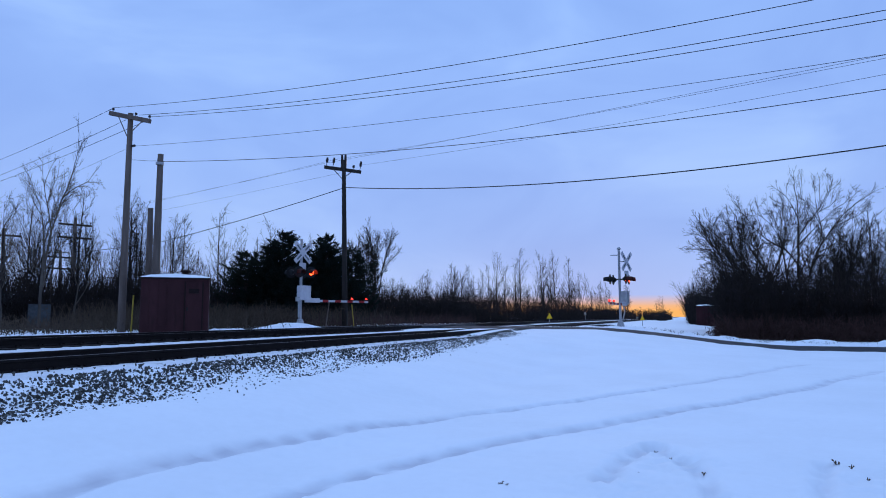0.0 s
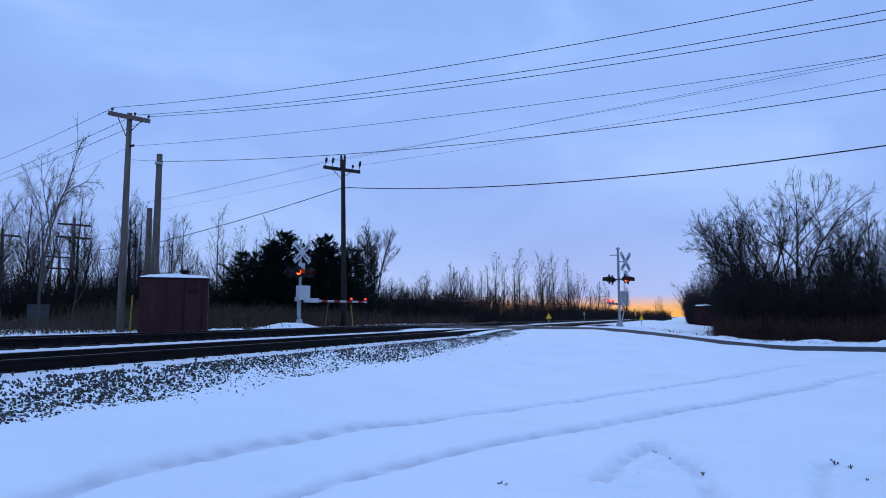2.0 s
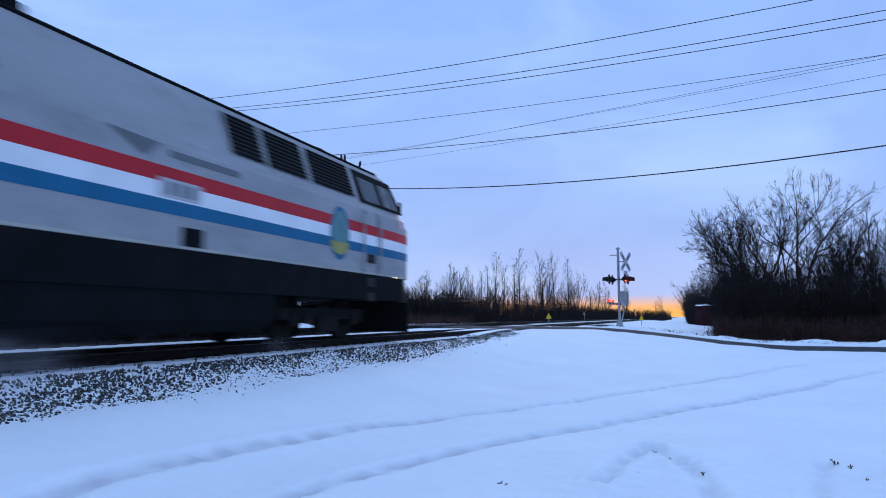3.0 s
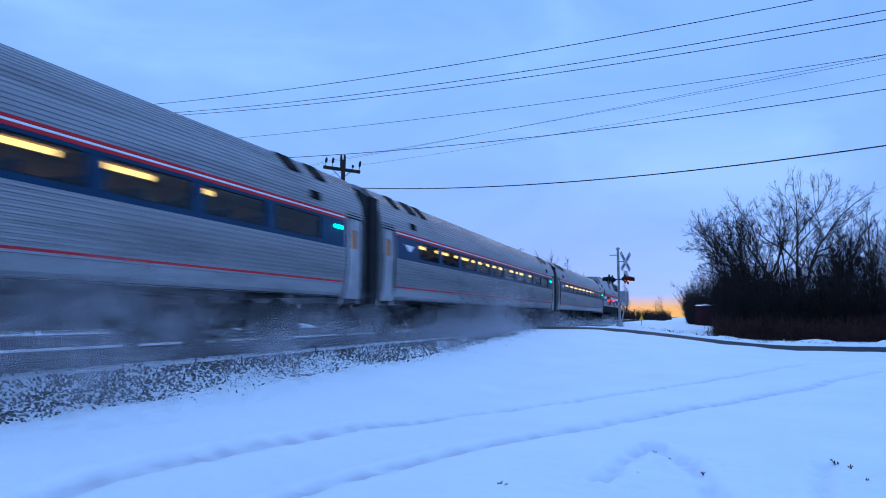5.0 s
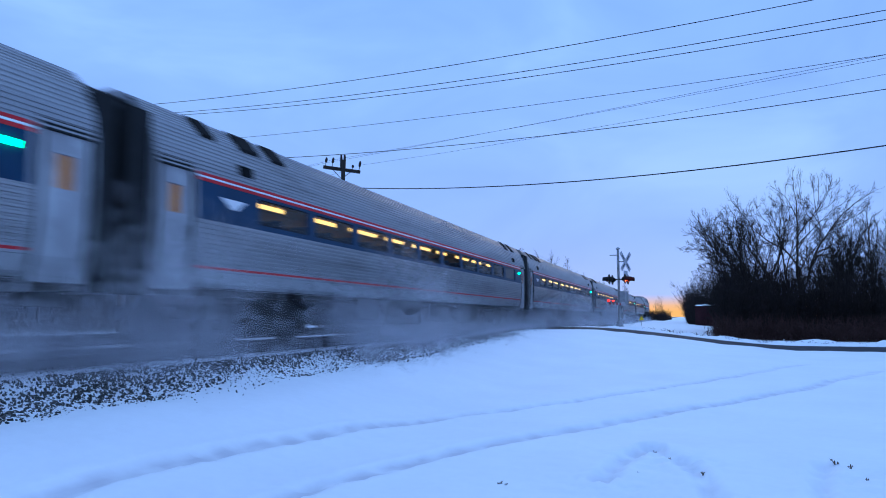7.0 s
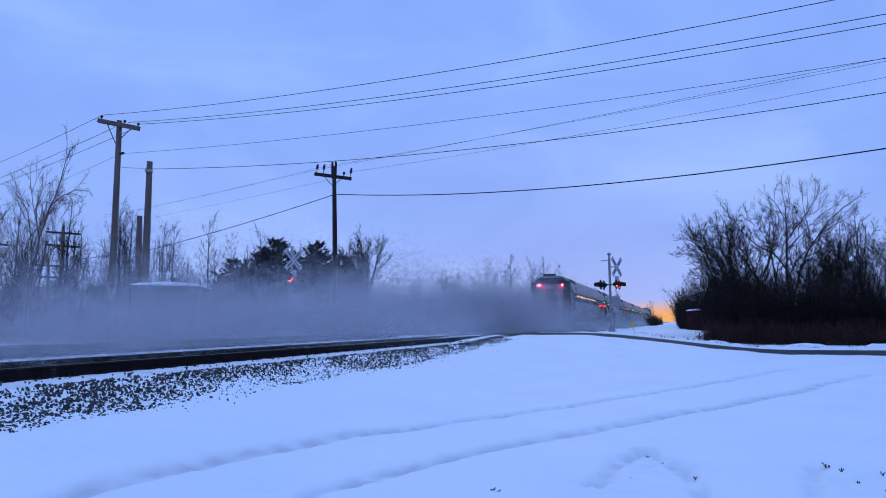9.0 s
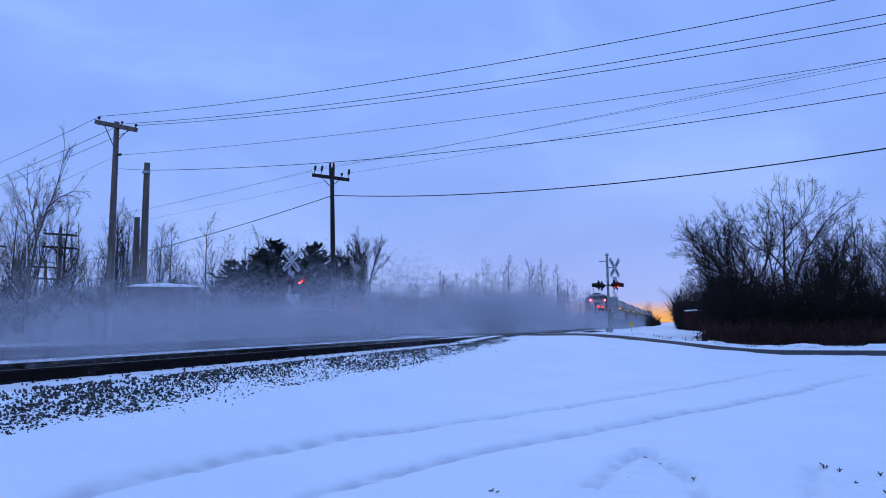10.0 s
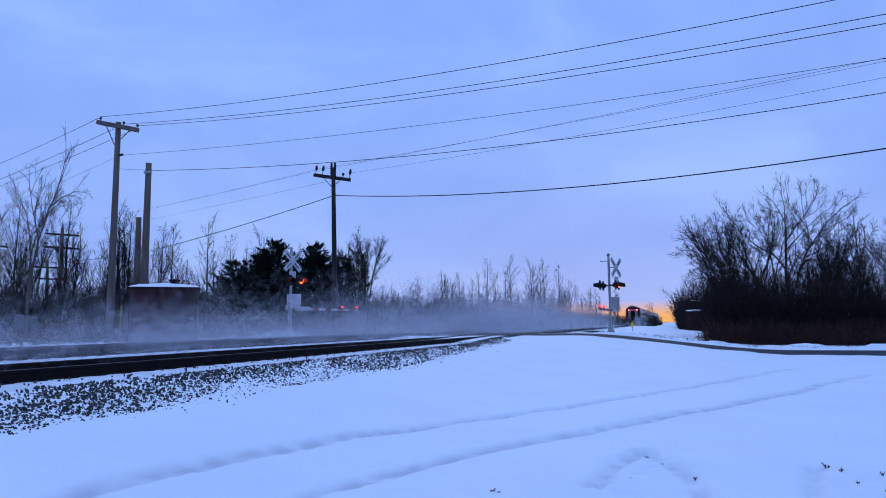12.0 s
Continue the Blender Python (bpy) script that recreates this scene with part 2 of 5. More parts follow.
# ---- building helpers ----
class Geo:
    """Vertices and faces gathered for one mesh."""

    def __init__(self):
        self.v, self.f = [], []

    def face_set(self, pts, faces):
        k = len(self.v)
        self.v += [tuple(p) for p in pts]
        self.f += [tuple(i + k for i in q) for q in faces]
        return self

    def box(self, c, s, cut=0.0, turn=0.0):
        """A box at centre c of size s; cut rounds its upright edges off, turn spins it about z (degrees)."""
        x, y, z = (a / 2 for a in s)
        if cut:
            ring = [(x - cut, -y), (x, -y + cut), (x, y - cut), (x - cut, y), (-x + cut, y), (-x, y - cut), (-x, -y + cut), (-x + cut, -y)]
        else:
            ring = [(x, -y), (x, y), (-x, y), (-x, -y)]
        n, co, si = len(ring), math.cos(radians(turn)), math.sin(radians(turn))
        pts = [(c[0] + a * co - b * si, c[1] + a * si + b * co, c[2] + h) for h in (-z, z) for a, b in ring]
        faces = [tuple(range(n - 1, -1, -1)), tuple(range(n, 2 * n))] + [(i, (i + 1) % n, n + (i + 1) % n, n + i) for i in range(n)]
        return self.face_set(pts, faces)

    def tube(self, pts, radii, n=6, caps=True):
        """A tube along points, with a radius each."""
        pts = [Vector(p) for p in pts]
        if not hasattr(radii, "__len__"):
            radii = [radii] * len(pts)
        rings = []
        for i, p in enumerate(pts):
            d = (pts[min(i + 1, len(pts) - 1)] - pts[max(i - 1, 0)]).normalized()
            u = d.cross(Vector((0, 0, 1)) if abs(d.z) < 0.9 else Vector((1, 0, 0))).normalized()
            w = d.cross(u)
            rings.append([p + radii[i] * (math.cos(a) * u + math.sin(a) * w) for a in (2 * math.pi * k / n for k in range(n))])
        faces = []
        for i in range(len(pts) - 1):
            faces += [(i * n + k, i * n + (k + 1) % n, (i + 1) * n + (k + 1) % n, (i + 1) * n + k) for k in range(n)]
        if caps:
            faces += [tuple(range(n - 1, -1, -1)), tuple((len(pts) - 1) * n + k for k in range(n))]
        return self.face_set([p for r in rings for p in r], faces)

    def prism(self, ring, y0, y1):
        """A closed outline of (x, z) pulled along y."""
        n = len(ring)
        pts = [(a, y, b) for y in (y0, y1) for a, b in ring]
        return self.face_set(pts, [tuple(range(n)), tuple(range(2 * n - 1, n - 1, -1))] + [(i, n + i, n + (i + 1) % n, (i + 1) % n) for i in range(n)])

    def sheet(self, line, y0, y1, thick=0.03):
        """An open outline of (x, z) pulled along y, with a thickness towards the inside."""
        inner = [(a * (1 - thick / 1.6), b - thick * 0.3) for a, b in line]
        return self.prism(line + inner[::-1], y0, y1)

    def mesh(self, name, material, smooth=False):
        me = bpy.data.meshes.new(name)
        me.from_pydata(self.v, [], self.f)
        me.materials.append(material)
        if smooth:
            me.polygons.foreach_set("use_smooth", [True] * len(me.polygons))
        me.update()
        return me


def part(name, g, material, parent, label="", smooth=False):
    ob = new(name, g.mesh(name, material, smooth))
    ob.parent = parent
    return tagged(ob, label)


def thing(name, at, label, category, group="", turn=0.0):
    ob = new(name)
    ob.matrix_basis = pose(*at, 0, 0, turn)
    return tagged(ob, label, category, group)


def solo(name, g, material, label, category="", kind="", group="", smooth=False, at=None):
    ob = new(name, g.mesh(name, material, smooth))
    if at:
        ob.matrix_basis = at
    return tagged(ob, label, category, group, kind)


def smooth_step(a, b, x):
    t = np.clip((np.asarray(x, float) - a) / (b - a), 0, 1)
    return t * t * (3 - 2 * t)

# ---- ground, road and railway ----
TRACK_X, FAR_X = -9.0, -13.4        # centre lines of the two tracks
RAIL_Z, FAR_Z = 0.90, 1.02          # tops of their rails
ROAD_Y0, ROAD_Y1 = 32.6, 38.6       # the road's edges where it crosses
RUTS = ([(-4.3, 1.0), (-4.47, 3.76), (-4.5, 4.75), (-4.43, 5.63), (-4.13, 7.18), (-3.26, 9.56), (-2.0, 11.88), (-0.2, 15.37), (1.08, 18.13), (1.9, 20.0), (3.4, 23.0)],
        [(-3.3, 1.0), (-3.12, 4.89), (-2.85, 5.78), (-2.34, 7.23), (-1.5, 8.85), (-0.16, 11.14), (1.91, 15.07), (3.25, 18.11), (4.8, 21.2)],
        [(-0.75, 6.3), (-0.62, 7.2), (-0.42, 8.0)],
        [(-0.42, 8.0), (-0.05, 7.2), (0.12, 6.3), (0.2, 5.6)],
        [(1.22, 7.6), (1.02, 6.6), (0.9, 5.9)])


def road_z(x):
    """The road climbs to the rails and falls away on both sides."""
    return 0.88 * smooth_step(5.5, -5.5, x) - 0.25 * smooth_step(-17, -32, x)


def ground_z(x, y):
    x, y = np.asarray(x, float), np.asarray(y, float)
    field = 0.46 * smooth_step(-3.2, -6.4, x) + 0.03 * np.sin(x * 0.35 + 1) * np.sin(y * 0.22)
    climb = smooth_step(15, ROAD_Y0 - 0.6, y) * (1 - smooth_step(ROAD_Y1 + 3, ROAD_Y1 + 14, y))
    beyond = smooth_step(ROAD_Y1 + 1, ROAD_Y1 + 14, y)
    z = field * (1 - climb) + road_z(x) * climb
    z = z * (1 - beyond) + beyond * (0.55 - 0.42 * smooth_step(-2, 8, x) + 0.15 * smooth_step(-4, -7, x))
    bed = smooth_step(-6.3, -7.6, x) * (1 - smooth_step(-15.0, -16.6, x))
    z = z * (1 - bed) + bed * np.maximum(z, 0.70 + 0.1 * smooth_step(-10, -12, x))
    left = smooth_step(-15.6, -17.2, x)
    return z * (1 - left) + left * (0.74 + 0.03 * np.sin(x * 0.6) * np.sin(y * 0.5))


def near_line(px, py, line):
    best = np.full(px.shape, 1e9)
    for (ax, ay), (bx, by) in zip(line, line[1:]):
        dx, dy = bx - ax, by - ay
        t = np.clip(((px - ax) * dx + (py - ay) * dy) / (dx * dx + dy * dy), 0, 1)
        best = np.minimum(best, np.hypot(px - ax - t * dx, py - ay - t * dy))
    return best


def rough(x, y, size, seed=0):
    """Cheap smooth noise in the plane, about -1 to 1."""
    total = np.zeros_like(x)
    rng = np.random.RandomState(seed)
    for _ in range(7):
        a, k, p = rng.uniform(0, 6.28), rng.uniform(0.6, 1.7) / size, rng.uniform(0, 6.28)
        total += np.sin((x * np.cos(a) + y * np.sin(a)) * k * 6.28 + p)
    return total / 3.5


def smooth_line(line):
    """The same way in short steps, rounded (Catmull-Rom)."""
    pts = [np.array(p) for p in [line[0], *line, line[-1]]]
    res = []
    for a, b, c, d in zip(pts, pts[1:], pts[2:], pts[3:]):
        for t in np.linspace(0, 1, 6)[:-1]:
            res.append(tuple(0.5 * (2 * b + (c - a) * t + (2 * a - 5 * b + 4 * c - d) * t * t + (3 * b - a - 3 * c + d) * t ** 3)))
    return res + [tuple(line[-1])]


def build_ground():
    xs = np.concatenate([-np.geomspace(1500, 60, 14), np.arange(-58, -18, 2.0), np.arange(-18, -6.0, 0.3), np.arange(-6.0, 7.0, 0.07),
                         np.arange(7, 16, 0.35), np.arange(16, 60, 3.0), np.geomspace(60, 1500, 14)])
    ys = np.concatenate([-np.geomspace(1500, 8, 16), np.arange(-6, 2.5, 0.5), np.arange(2.5, 13, 0.07), np.arange(13, 24, 0.12), np.arange(24, 48, 0.3), np.arange(48, 120, 3.0),
                         np.geomspace(122, 3000, 18)])
    x, y = np.meshgrid(xs, ys)
    z = ground_z(x, y)
    soft = smooth_step(-7.4, -5.5, x) * (1 - smooth_step(40, 60, y))
    z = z + soft * (0.012 * rough(x, y, 1.7, 3) + 0.02 * rough(x, y, 5, 4) + 0.004 * rough(x, y, 0.35, 5))
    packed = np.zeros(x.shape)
    for i, line in enumerate(RUTS):
        d = near_line(x, y, smooth_line(line)) + 0.03 * rough(x, y, 0.5, 7)
        fade = 1 - 0.5 * smooth_step(14, 22, y)
        wide, deep = ((0.13, 0.035), (0.15, 0.042), (0.10, 0.04), (0.09, 0.035), (0.08, 0.035))[i]
        tread = np.exp(-(d / wide) ** 6)
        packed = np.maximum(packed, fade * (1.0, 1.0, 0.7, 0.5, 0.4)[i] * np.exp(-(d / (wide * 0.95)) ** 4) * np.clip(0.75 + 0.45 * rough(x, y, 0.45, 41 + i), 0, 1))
        z = z - deep * fade * tread * (1 + 0.30 * rough(x, y, 0.16, 31 + i)) + 0.018 * fade * np.exp(-((d - wide * 1.7) / (wide * 0.6)) ** 2)
    # trodden snow
    for cx, cy, r, deep, seed in ((-0.25, 7.3, 0.55, 0.05, 11), (1.5, 7.0, 0.6, 0.04, 12), (-0.5, 6.2, 0.6, 0.03, 13), (-3.4, 5.3, 0.5, 0.02, 17)):
        z = z - deep * np.exp(-(((x - cx) ** 2 + (y - cy) ** 2) / r ** 2)) * (rough(x, y, 0.22, seed) > 0.25)
    # the ploughed ridges along the road, and the bank at its far side
    for yr, hgt in ((ROAD_Y0 - 0.5, 0.02), (ROAD_Y1 + 0.7, 0.16)):
        side = smooth_step(-6.0, -3.0, x)
        z = z + side * hgt * np.exp(-((y - yr) / 0.45) ** 2) * (0.7 + 0.8 * rough(x, y, 1.3, 21))
    # the road's trench, in which its asphalt lies
    lane = smooth_step(ROAD_Y0 - 0.25, ROAD_Y0 + 0.1, y) * (1 - smooth_step(ROAD_Y1 - 0.1, ROAD_Y1 + 0.25, y)) * smooth_step(-60, -55, x) * (1 - smooth_step(55, 60, x))
    z = z * (1 - lane) + lane * (road_z(x) - 0.12)
    g = Geo()
    n, w = len(ys), len(xs)
    g.v = np.stack([x.ravel(), y.ravel(), z.ravel()], 1).tolist()
    idx = np.arange(n * w).reshape(n, w)
    g.f = np.stack([idx[:-1, :-1], idx[:-1, 1:], idx[1:, 1:], idx[1:, :-1]], -1).reshape(-1, 4).tolist()
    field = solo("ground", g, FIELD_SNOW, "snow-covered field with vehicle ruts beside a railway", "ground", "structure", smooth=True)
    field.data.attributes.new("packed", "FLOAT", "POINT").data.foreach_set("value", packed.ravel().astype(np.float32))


def build_road():
    xs = np.concatenate([np.arange(-56, -15.6, 1.0), np.arange(-15.6, -6.6, 0.3), np.arange(-6.6, 56, 0.7)])
    g = Geo()
    cols = (ROAD_Y0, ROAD_Y0 + 0.6, 35.6, ROAD_Y1 - 0.6, ROAD_Y1)
    for i, xx in enumerate(xs):
        over = float(np.interp(xx, [-16.5, -14.2, -9.8, -7.6], [0.0, 0.085, 0.02, 0.0]))
        for j, yy in enumerate(cols):
            g.v.append((xx, yy + 0.12 * math.sin(xx * 0.9 + j) * (j in (0, 4)), float(road_z(xx)) + over + (0, 0.03, 0.06, 0.03, 0)[j] - 0.02))
    for i in range(len(xs) - 1):
        for j in range(4):
            k = i * 5 + j
            g.f.append((k, k + 5, k + 6, k + 1))
    solo("road", g, ASPHALT, "grey asphalt country road crossing the railway", "road", "structure", smooth=True)


def build_track(x0, top, label):
    """Two rails on ties; the rail has foot, web and head."""
    track = thing("railway_track", (x0, 0, top), label, "railway track", "railway tracks")
    track["kind"] = "structure"
    ring = [(0.07, -0.17), (0.07, -0.155), (0.012, -0.135), (0.012, -0.045), (0.036, -0.035), (0.036, -0.004), (-0.036, -0.004),
            (-0.036, -0.035), (-0.012, -0.045), (-0.012, -0.135), (-0.07, -0.155), (-0.07, -0.17)]
    for side in (-0.7535, 0.7535):
        g = Geo().prism([(a + side, b) for a, b in ring], -60, 900)
        rail = part("rail", g, RUST, track)
        g = Geo().prism([(side + 0.03, -0.0035), (side + 0.03, 0.0), (side - 0.03, 0.0), (side - 0.03, -0.0035)], -60, 900)
        part("rail_head", g, RAIL_TOP, rail, "shiny worn rail head")
    tie = Geo().box((0, 0, -0.255), (2.6, 0.22, 0.17), 0.02).mesh("tie", TIE)
    plate = Geo()
    for side in (-0.7535, 0.7535):
        plate.box((side, 0, -0.163), (0.34, 0.18, 0.016))
        for e in (-1, 1):
            plate.box((side + e * 0.09, 0.05, -0.145), (0.03, 0.03, 0.03)).box((side + e * 0.09, -0.05, -0.145), (0.03, 0.03, 0.03))
    plate = plate.mesh("tie_plate", RUST)
    for i in range(110):
        o = new("tie", tie)
        o.parent, o.location = track, (random.uniform(-0.03, 0.03), 2 + i * 0.5, random.uniform(-0.01, 0.005))
        q = new("tie_plate", plate)
        q.parent, q.location = track, (0, 2 + i * 0.5, 0)
    return track


def build_crossing_deck():
    """The panels between and beside the rails, where the road goes over."""
    for x0, top in ((TRACK_X, RAIL_Z), (FAR_X, FAR_Z)):
        deck = thing("crossing_deck", (x0, (ROAD_Y0 + ROAD_Y1) / 2, top), "dark rubber crossing panels laid between the rails", "crossing deck", "crossing decks")
        for a, b in ((-1.5, -0.82), (-0.67, 0.67), (0.82, 1.5)):
            for j in range(4):
                g = Geo().box(((a + b) / 2, -2.7 + j * 1.8, -0.075), (b - a - 0.01, 1.78, 0.14), 0.02)
                part("panel", g, ASPHALT, deck)


def build_ballast():
    """Crushed stone on the near shoulder, and snow caught between the tracks."""
    rng = np.random.RandomState(5)
    shapes = []
    for k in range(10):
        pts = [Vector(rng.normal(0, 1, 3)).normalized() * 0.5 * rng.uniform(0.85, 1.15) for _ in range(9)]
        bm = bmesh.new()
        for p in pts:
            bm.verts.new(p)
        bmesh.ops.convex_hull(bm, input=bm.verts)
        bmesh.ops.delete(bm, geom=[v for v in bm.verts if not v.link_faces], context="VERTS")
        bm.verts.index_update()
        shapes.append((np.array([v.co[:] for v in bm.verts]) * (1.15, 1.0, 0.7), [tuple(v.index for v in f.verts) for f in bm.faces]))
        bm.free()
    shoulder = thing("ballast_shoulder", (0, 0, 0), "grey crushed-stone railway ballast half buried in snow", "ballast")
    shoulder["kind"] = "structure"
    singles = [Geo().face_set(v * 0.09, f).mesh("stone", BALLAST) for v, f in shapes]
    count, rest = 0, Geo()
    for i in range(27000):
        y = 3 + 62 * rng.rand() ** 1.6
        band = rng.rand()
        x = -7.55 + rng.beta(1.15, 1.5) * (1.36 + 0.12 * math.sin(y * 1.3))
        scatter = rng.rand() < 0.03
        if scatter:
            x = -6.3 + abs(rng.normal()) * 0.22
        if ROAD_Y0 - 5.5 < y < ROAD_Y1 + 1.0 and (y > ROAD_Y0 - 1 or x > -6.9):
            continue
        bare = math.sin(y * 0.9) * math.sin(x * 5 + y * 1.7)
        if bare > 0.35 and not scatter and rng.rand() < 0.6:
            continue
        s = (0.022 + 0.066 * rng.beta(1.2, 3.4)) * (0.75 if scatter else 1)
        z = float(ground_z(x, y)) + s * 0.12
        if rng.rand() < 0.05:
            x, z = rng.uniform(-11.5, -10.25) if rng.rand() < 0.8 else rng.uniform(-7.9, -7.5), RAIL_Z - 0.145
        v, f = shapes[i % 10]
        turn = Euler((rng.uniform(0, 6), rng.uniform(0, 6), rng.uniform(0, 6))).to_matrix()
        if count < 300 and 4.5 < y < 14 and (scatter or x > -6.9):
            o = new("stone", singles[i % 10])
            o.parent, o.location, o.rotation_euler, o.scale = shoulder, (x, y, z), turn.to_euler(), [s / 0.09] * 3
            count += 1
        else:
            rest.face_set((v * s) @ np.array(turn).T + (x, y, z), f)
    tagged(part("ballast_stones", rest, BALLAST, shoulder), kind="stuff")
    # beds under and between the tracks
    bed = Geo()
    for i, yy in enumerate(np.arange(-60, 901, 12)):
        for xx, zz in ((-16.2, 0.75), (-15.4, FAR_Z - 0.20), (-11.3, FAR_Z - 0.20), (-11.0, RAIL_Z - 0.13), (-10.3, RAIL_Z - 0.165), (-7.65, RAIL_Z - 0.165), (-7.2, 0.60)):
            bed.v.append((xx, yy, zz))
    for i in range(80):
        for j in range(6):
            k = i * 7 + j
            bed.f.append((k, k + 1, k + 8, k + 7))
    solo("track_bed", bed, SNOW_DIRTY, "stone track bed dusted with dirty snow", "track bed", "structure")


build_ground()
build_road()
build_track(TRACK_X, RAIL_Z, "steel rails on dark ties with snow between")
build_track(FAR_X, FAR_Z, "second pair of dark steel rails on ties in snow")
build_crossing_deck()
build_ballast()

# ---- poles and wires ----
def utility_pole(foot, head, r, label, mt, group="utility poles"):
    """A leaning tapered pole, an Empty at its foot with the shaft under it."""
    p = thing("utility_pole", foot, label, "utility pole", group)
    d = [b - a for a, b in zip(foot, head)]
    pts = [(d[0] * t, d[1] * t, d[2] * t - (0.4 if t == 0 else 0)) for t in (0, 0.25, 0.5, 0.75, 1)]
    part("shaft", Geo().tube(pts, [r * (1.25 - 0.45 * t) for t in (0, 0.25, 0.5, 0.75, 1)], 12), mt, p, smooth=True)
    return p, Vector(d)


def crossarm(pole, at, ends, mt, pins, size=0.11, brace=True):
    """A beam between two end points (relative to the pole's foot), with insulators at fractions of its length and two braces."""
    a, b = Vector(ends[0]), Vector(ends[1])
    mid, n = (a + b) / 2, (b - a).normalized()
    turn = math.degrees(math.atan2(n.y, n.x))
    g = Geo().box((0, 0, 0), ((b - a).length, size, size * 1.15))
    tilt = math.asin(max(-1, min(1, n.z)))
    m = Matrix.Translation(mid) @ Euler((0, -tilt, radians(turn))).to_matrix().to_4x4()
    arm = part("crossarm", g, mt, pole)
    arm.matrix_basis = m
    for u, tall in pins:
        x = (u - 0.5) * (b - a).length
        pin = Geo().tube([(x, 0, size * 0.5), (x, 0, size * 0.5 + tall * 0.4), (x, 0, size * 0.5 + tall * 0.45), (x, 0, size * 0.5 + tall * 0.75), (x, 0, size * 0.5 + tall)],
                         [0.02, 0.02, min(0.075, tall * 0.32), min(0.085, tall * 0.34), 0.05], 8)
        part("insulator", pin, PORCELAIN, arm)
    if brace:
        for s in (-1, 1):
            q = m.inverted() @ Vector(at)
            part("brace", Geo().tube([(s * 0.55, 0.06, -size * 0.5), (q.x, 0.10, q.z - 0.75)], 0.022, 4), mt, arm)
    return arm


pole_a, up = utility_pole((-24.22, 24.3, 0.6), (-23.64, 23.70, 10.72), 0.145, "tall weathered wooden utility pole with one crossarm", POLE_WOOD)
crossarm(pole_a, (0.58, -0.6, 9.8), ((-0.30, -0.95, 10.12), (1.50, -0.35, 9.72)), POLE_WOOD, [(0.06, 0.18), (0.62, 0.18), (0.95, 0.18)], 0.16)
part("side_insulator", Geo().tube([(0.62, -0.5, 8.6), (0.80, -0.5, 8.62)], 0.06, 8), PORCELAIN, pole_a)
pole_b, up = utility_pole((-20.41, 38.65, 0.6), (-20.10, 37.60, 11.35), 0.15, "dark utility pole with a crossarm and large insulators", POLE_DARK)
crossarm(pole_b, (0.28, -1.0, 10.3), ((-0.90, -1.38, 10.30), (1.28, -0.55, 9.98)), POLE_DARK, [(0.05, 0.55), (0.23, 0.6), (0.78, 0.30), (0.96, 0.6)], 0.17)
for o in (-0.12, 0.12):
    part("top_insulator", Geo().tube([(0.31 + o, -1.05, 10.2), (0.31 + o, -1.05, 10.72), (0.31 + o, -1.05, 11.05)], [0.07, 0.085, 0.07], 8), PORCELAIN, pole_b)
pole_c, up = utility_pole((-24.46, 26.57, 0.6), (-23.84, 25.88, 9.33), 0.17, "thick dark wooden pole with no crossarm behind a shed", POLE_WOOD)
part("cable_clamp", Geo().tube([(0.6, -0.7, 8.20), (0.6, -0.7, 8.32)], 0.19, 10), GALV, pole_c)
pole_d, up = utility_pole((-25.14, 26.86, 0.6), (-24.76, 26.36, 6.80), 0.16, "short weathered wooden pole stub", POLE_WOOD)
for foot, head, arms in (((-42.79, 38.23, 0.3), (-42.2, 37.54, 8.75), ((7.9, 1.05), (6.95, 1.1))), ((-52.34, 45.5, 0.3), (-52.0, 44.9, 7.3), ((6.4, 1.4), (5.4, 1.4))),
                         ((-45.76, 35.04, 0.3), (-45.3, 34.4, 7.7), ((6.9, 1.1),))):
    p, up = utility_pole(foot, head, 0.14, "slender grey line pole with narrow crossarms among bare trees", POLE_WOOD, "old line poles")
    for hz, w in arms:
        k = hz / up.z
        crossarm(p, (up.x * k, up.y * k, hz), ((up.x * k - w, up.y * k - 0.5, hz + 0.08), (up.x * k + w, up.y * k + 0.5, hz - 0.08)), POLE_DARK, [(0.04, 0.25), (0.96, 0.2)], 0.12, False)

WIRES = [((-24.57, 23.52, 11.02), (3.1, 17.38, 8.89), 0.35, 0.011), ((-23.26, 23.82, 10.63), (4.7, 17.98, 8.65), 0.38, 0.011), ((-22.77, 24.0, 10.55), (4.69, 18.0, 8.43), 0.37, 0.011),
         ((-23.5, 23.85, 9.21), (4.95, 19.2, 7.99), 0.28, 0.008), ((-23.74, 25.95, 8.97), (5.8, 22.69, 8.13), 0.51, 0.013), ((-21.22, 37.29, 11.15), (6.41, 24.85, 9.91), 0.06, 0.007),
         ((-20.84, 37.4, 11.33), (6.41, 24.86, 9.8), 0.07, 0.007), ((-19.17, 38.03, 11.01), (6.39, 24.91, 9.28), 0.15, 0.007), ((-20.06, 37.87, 9.61), (6.89, 27.41, 7.48), 0.58, 0.026)]
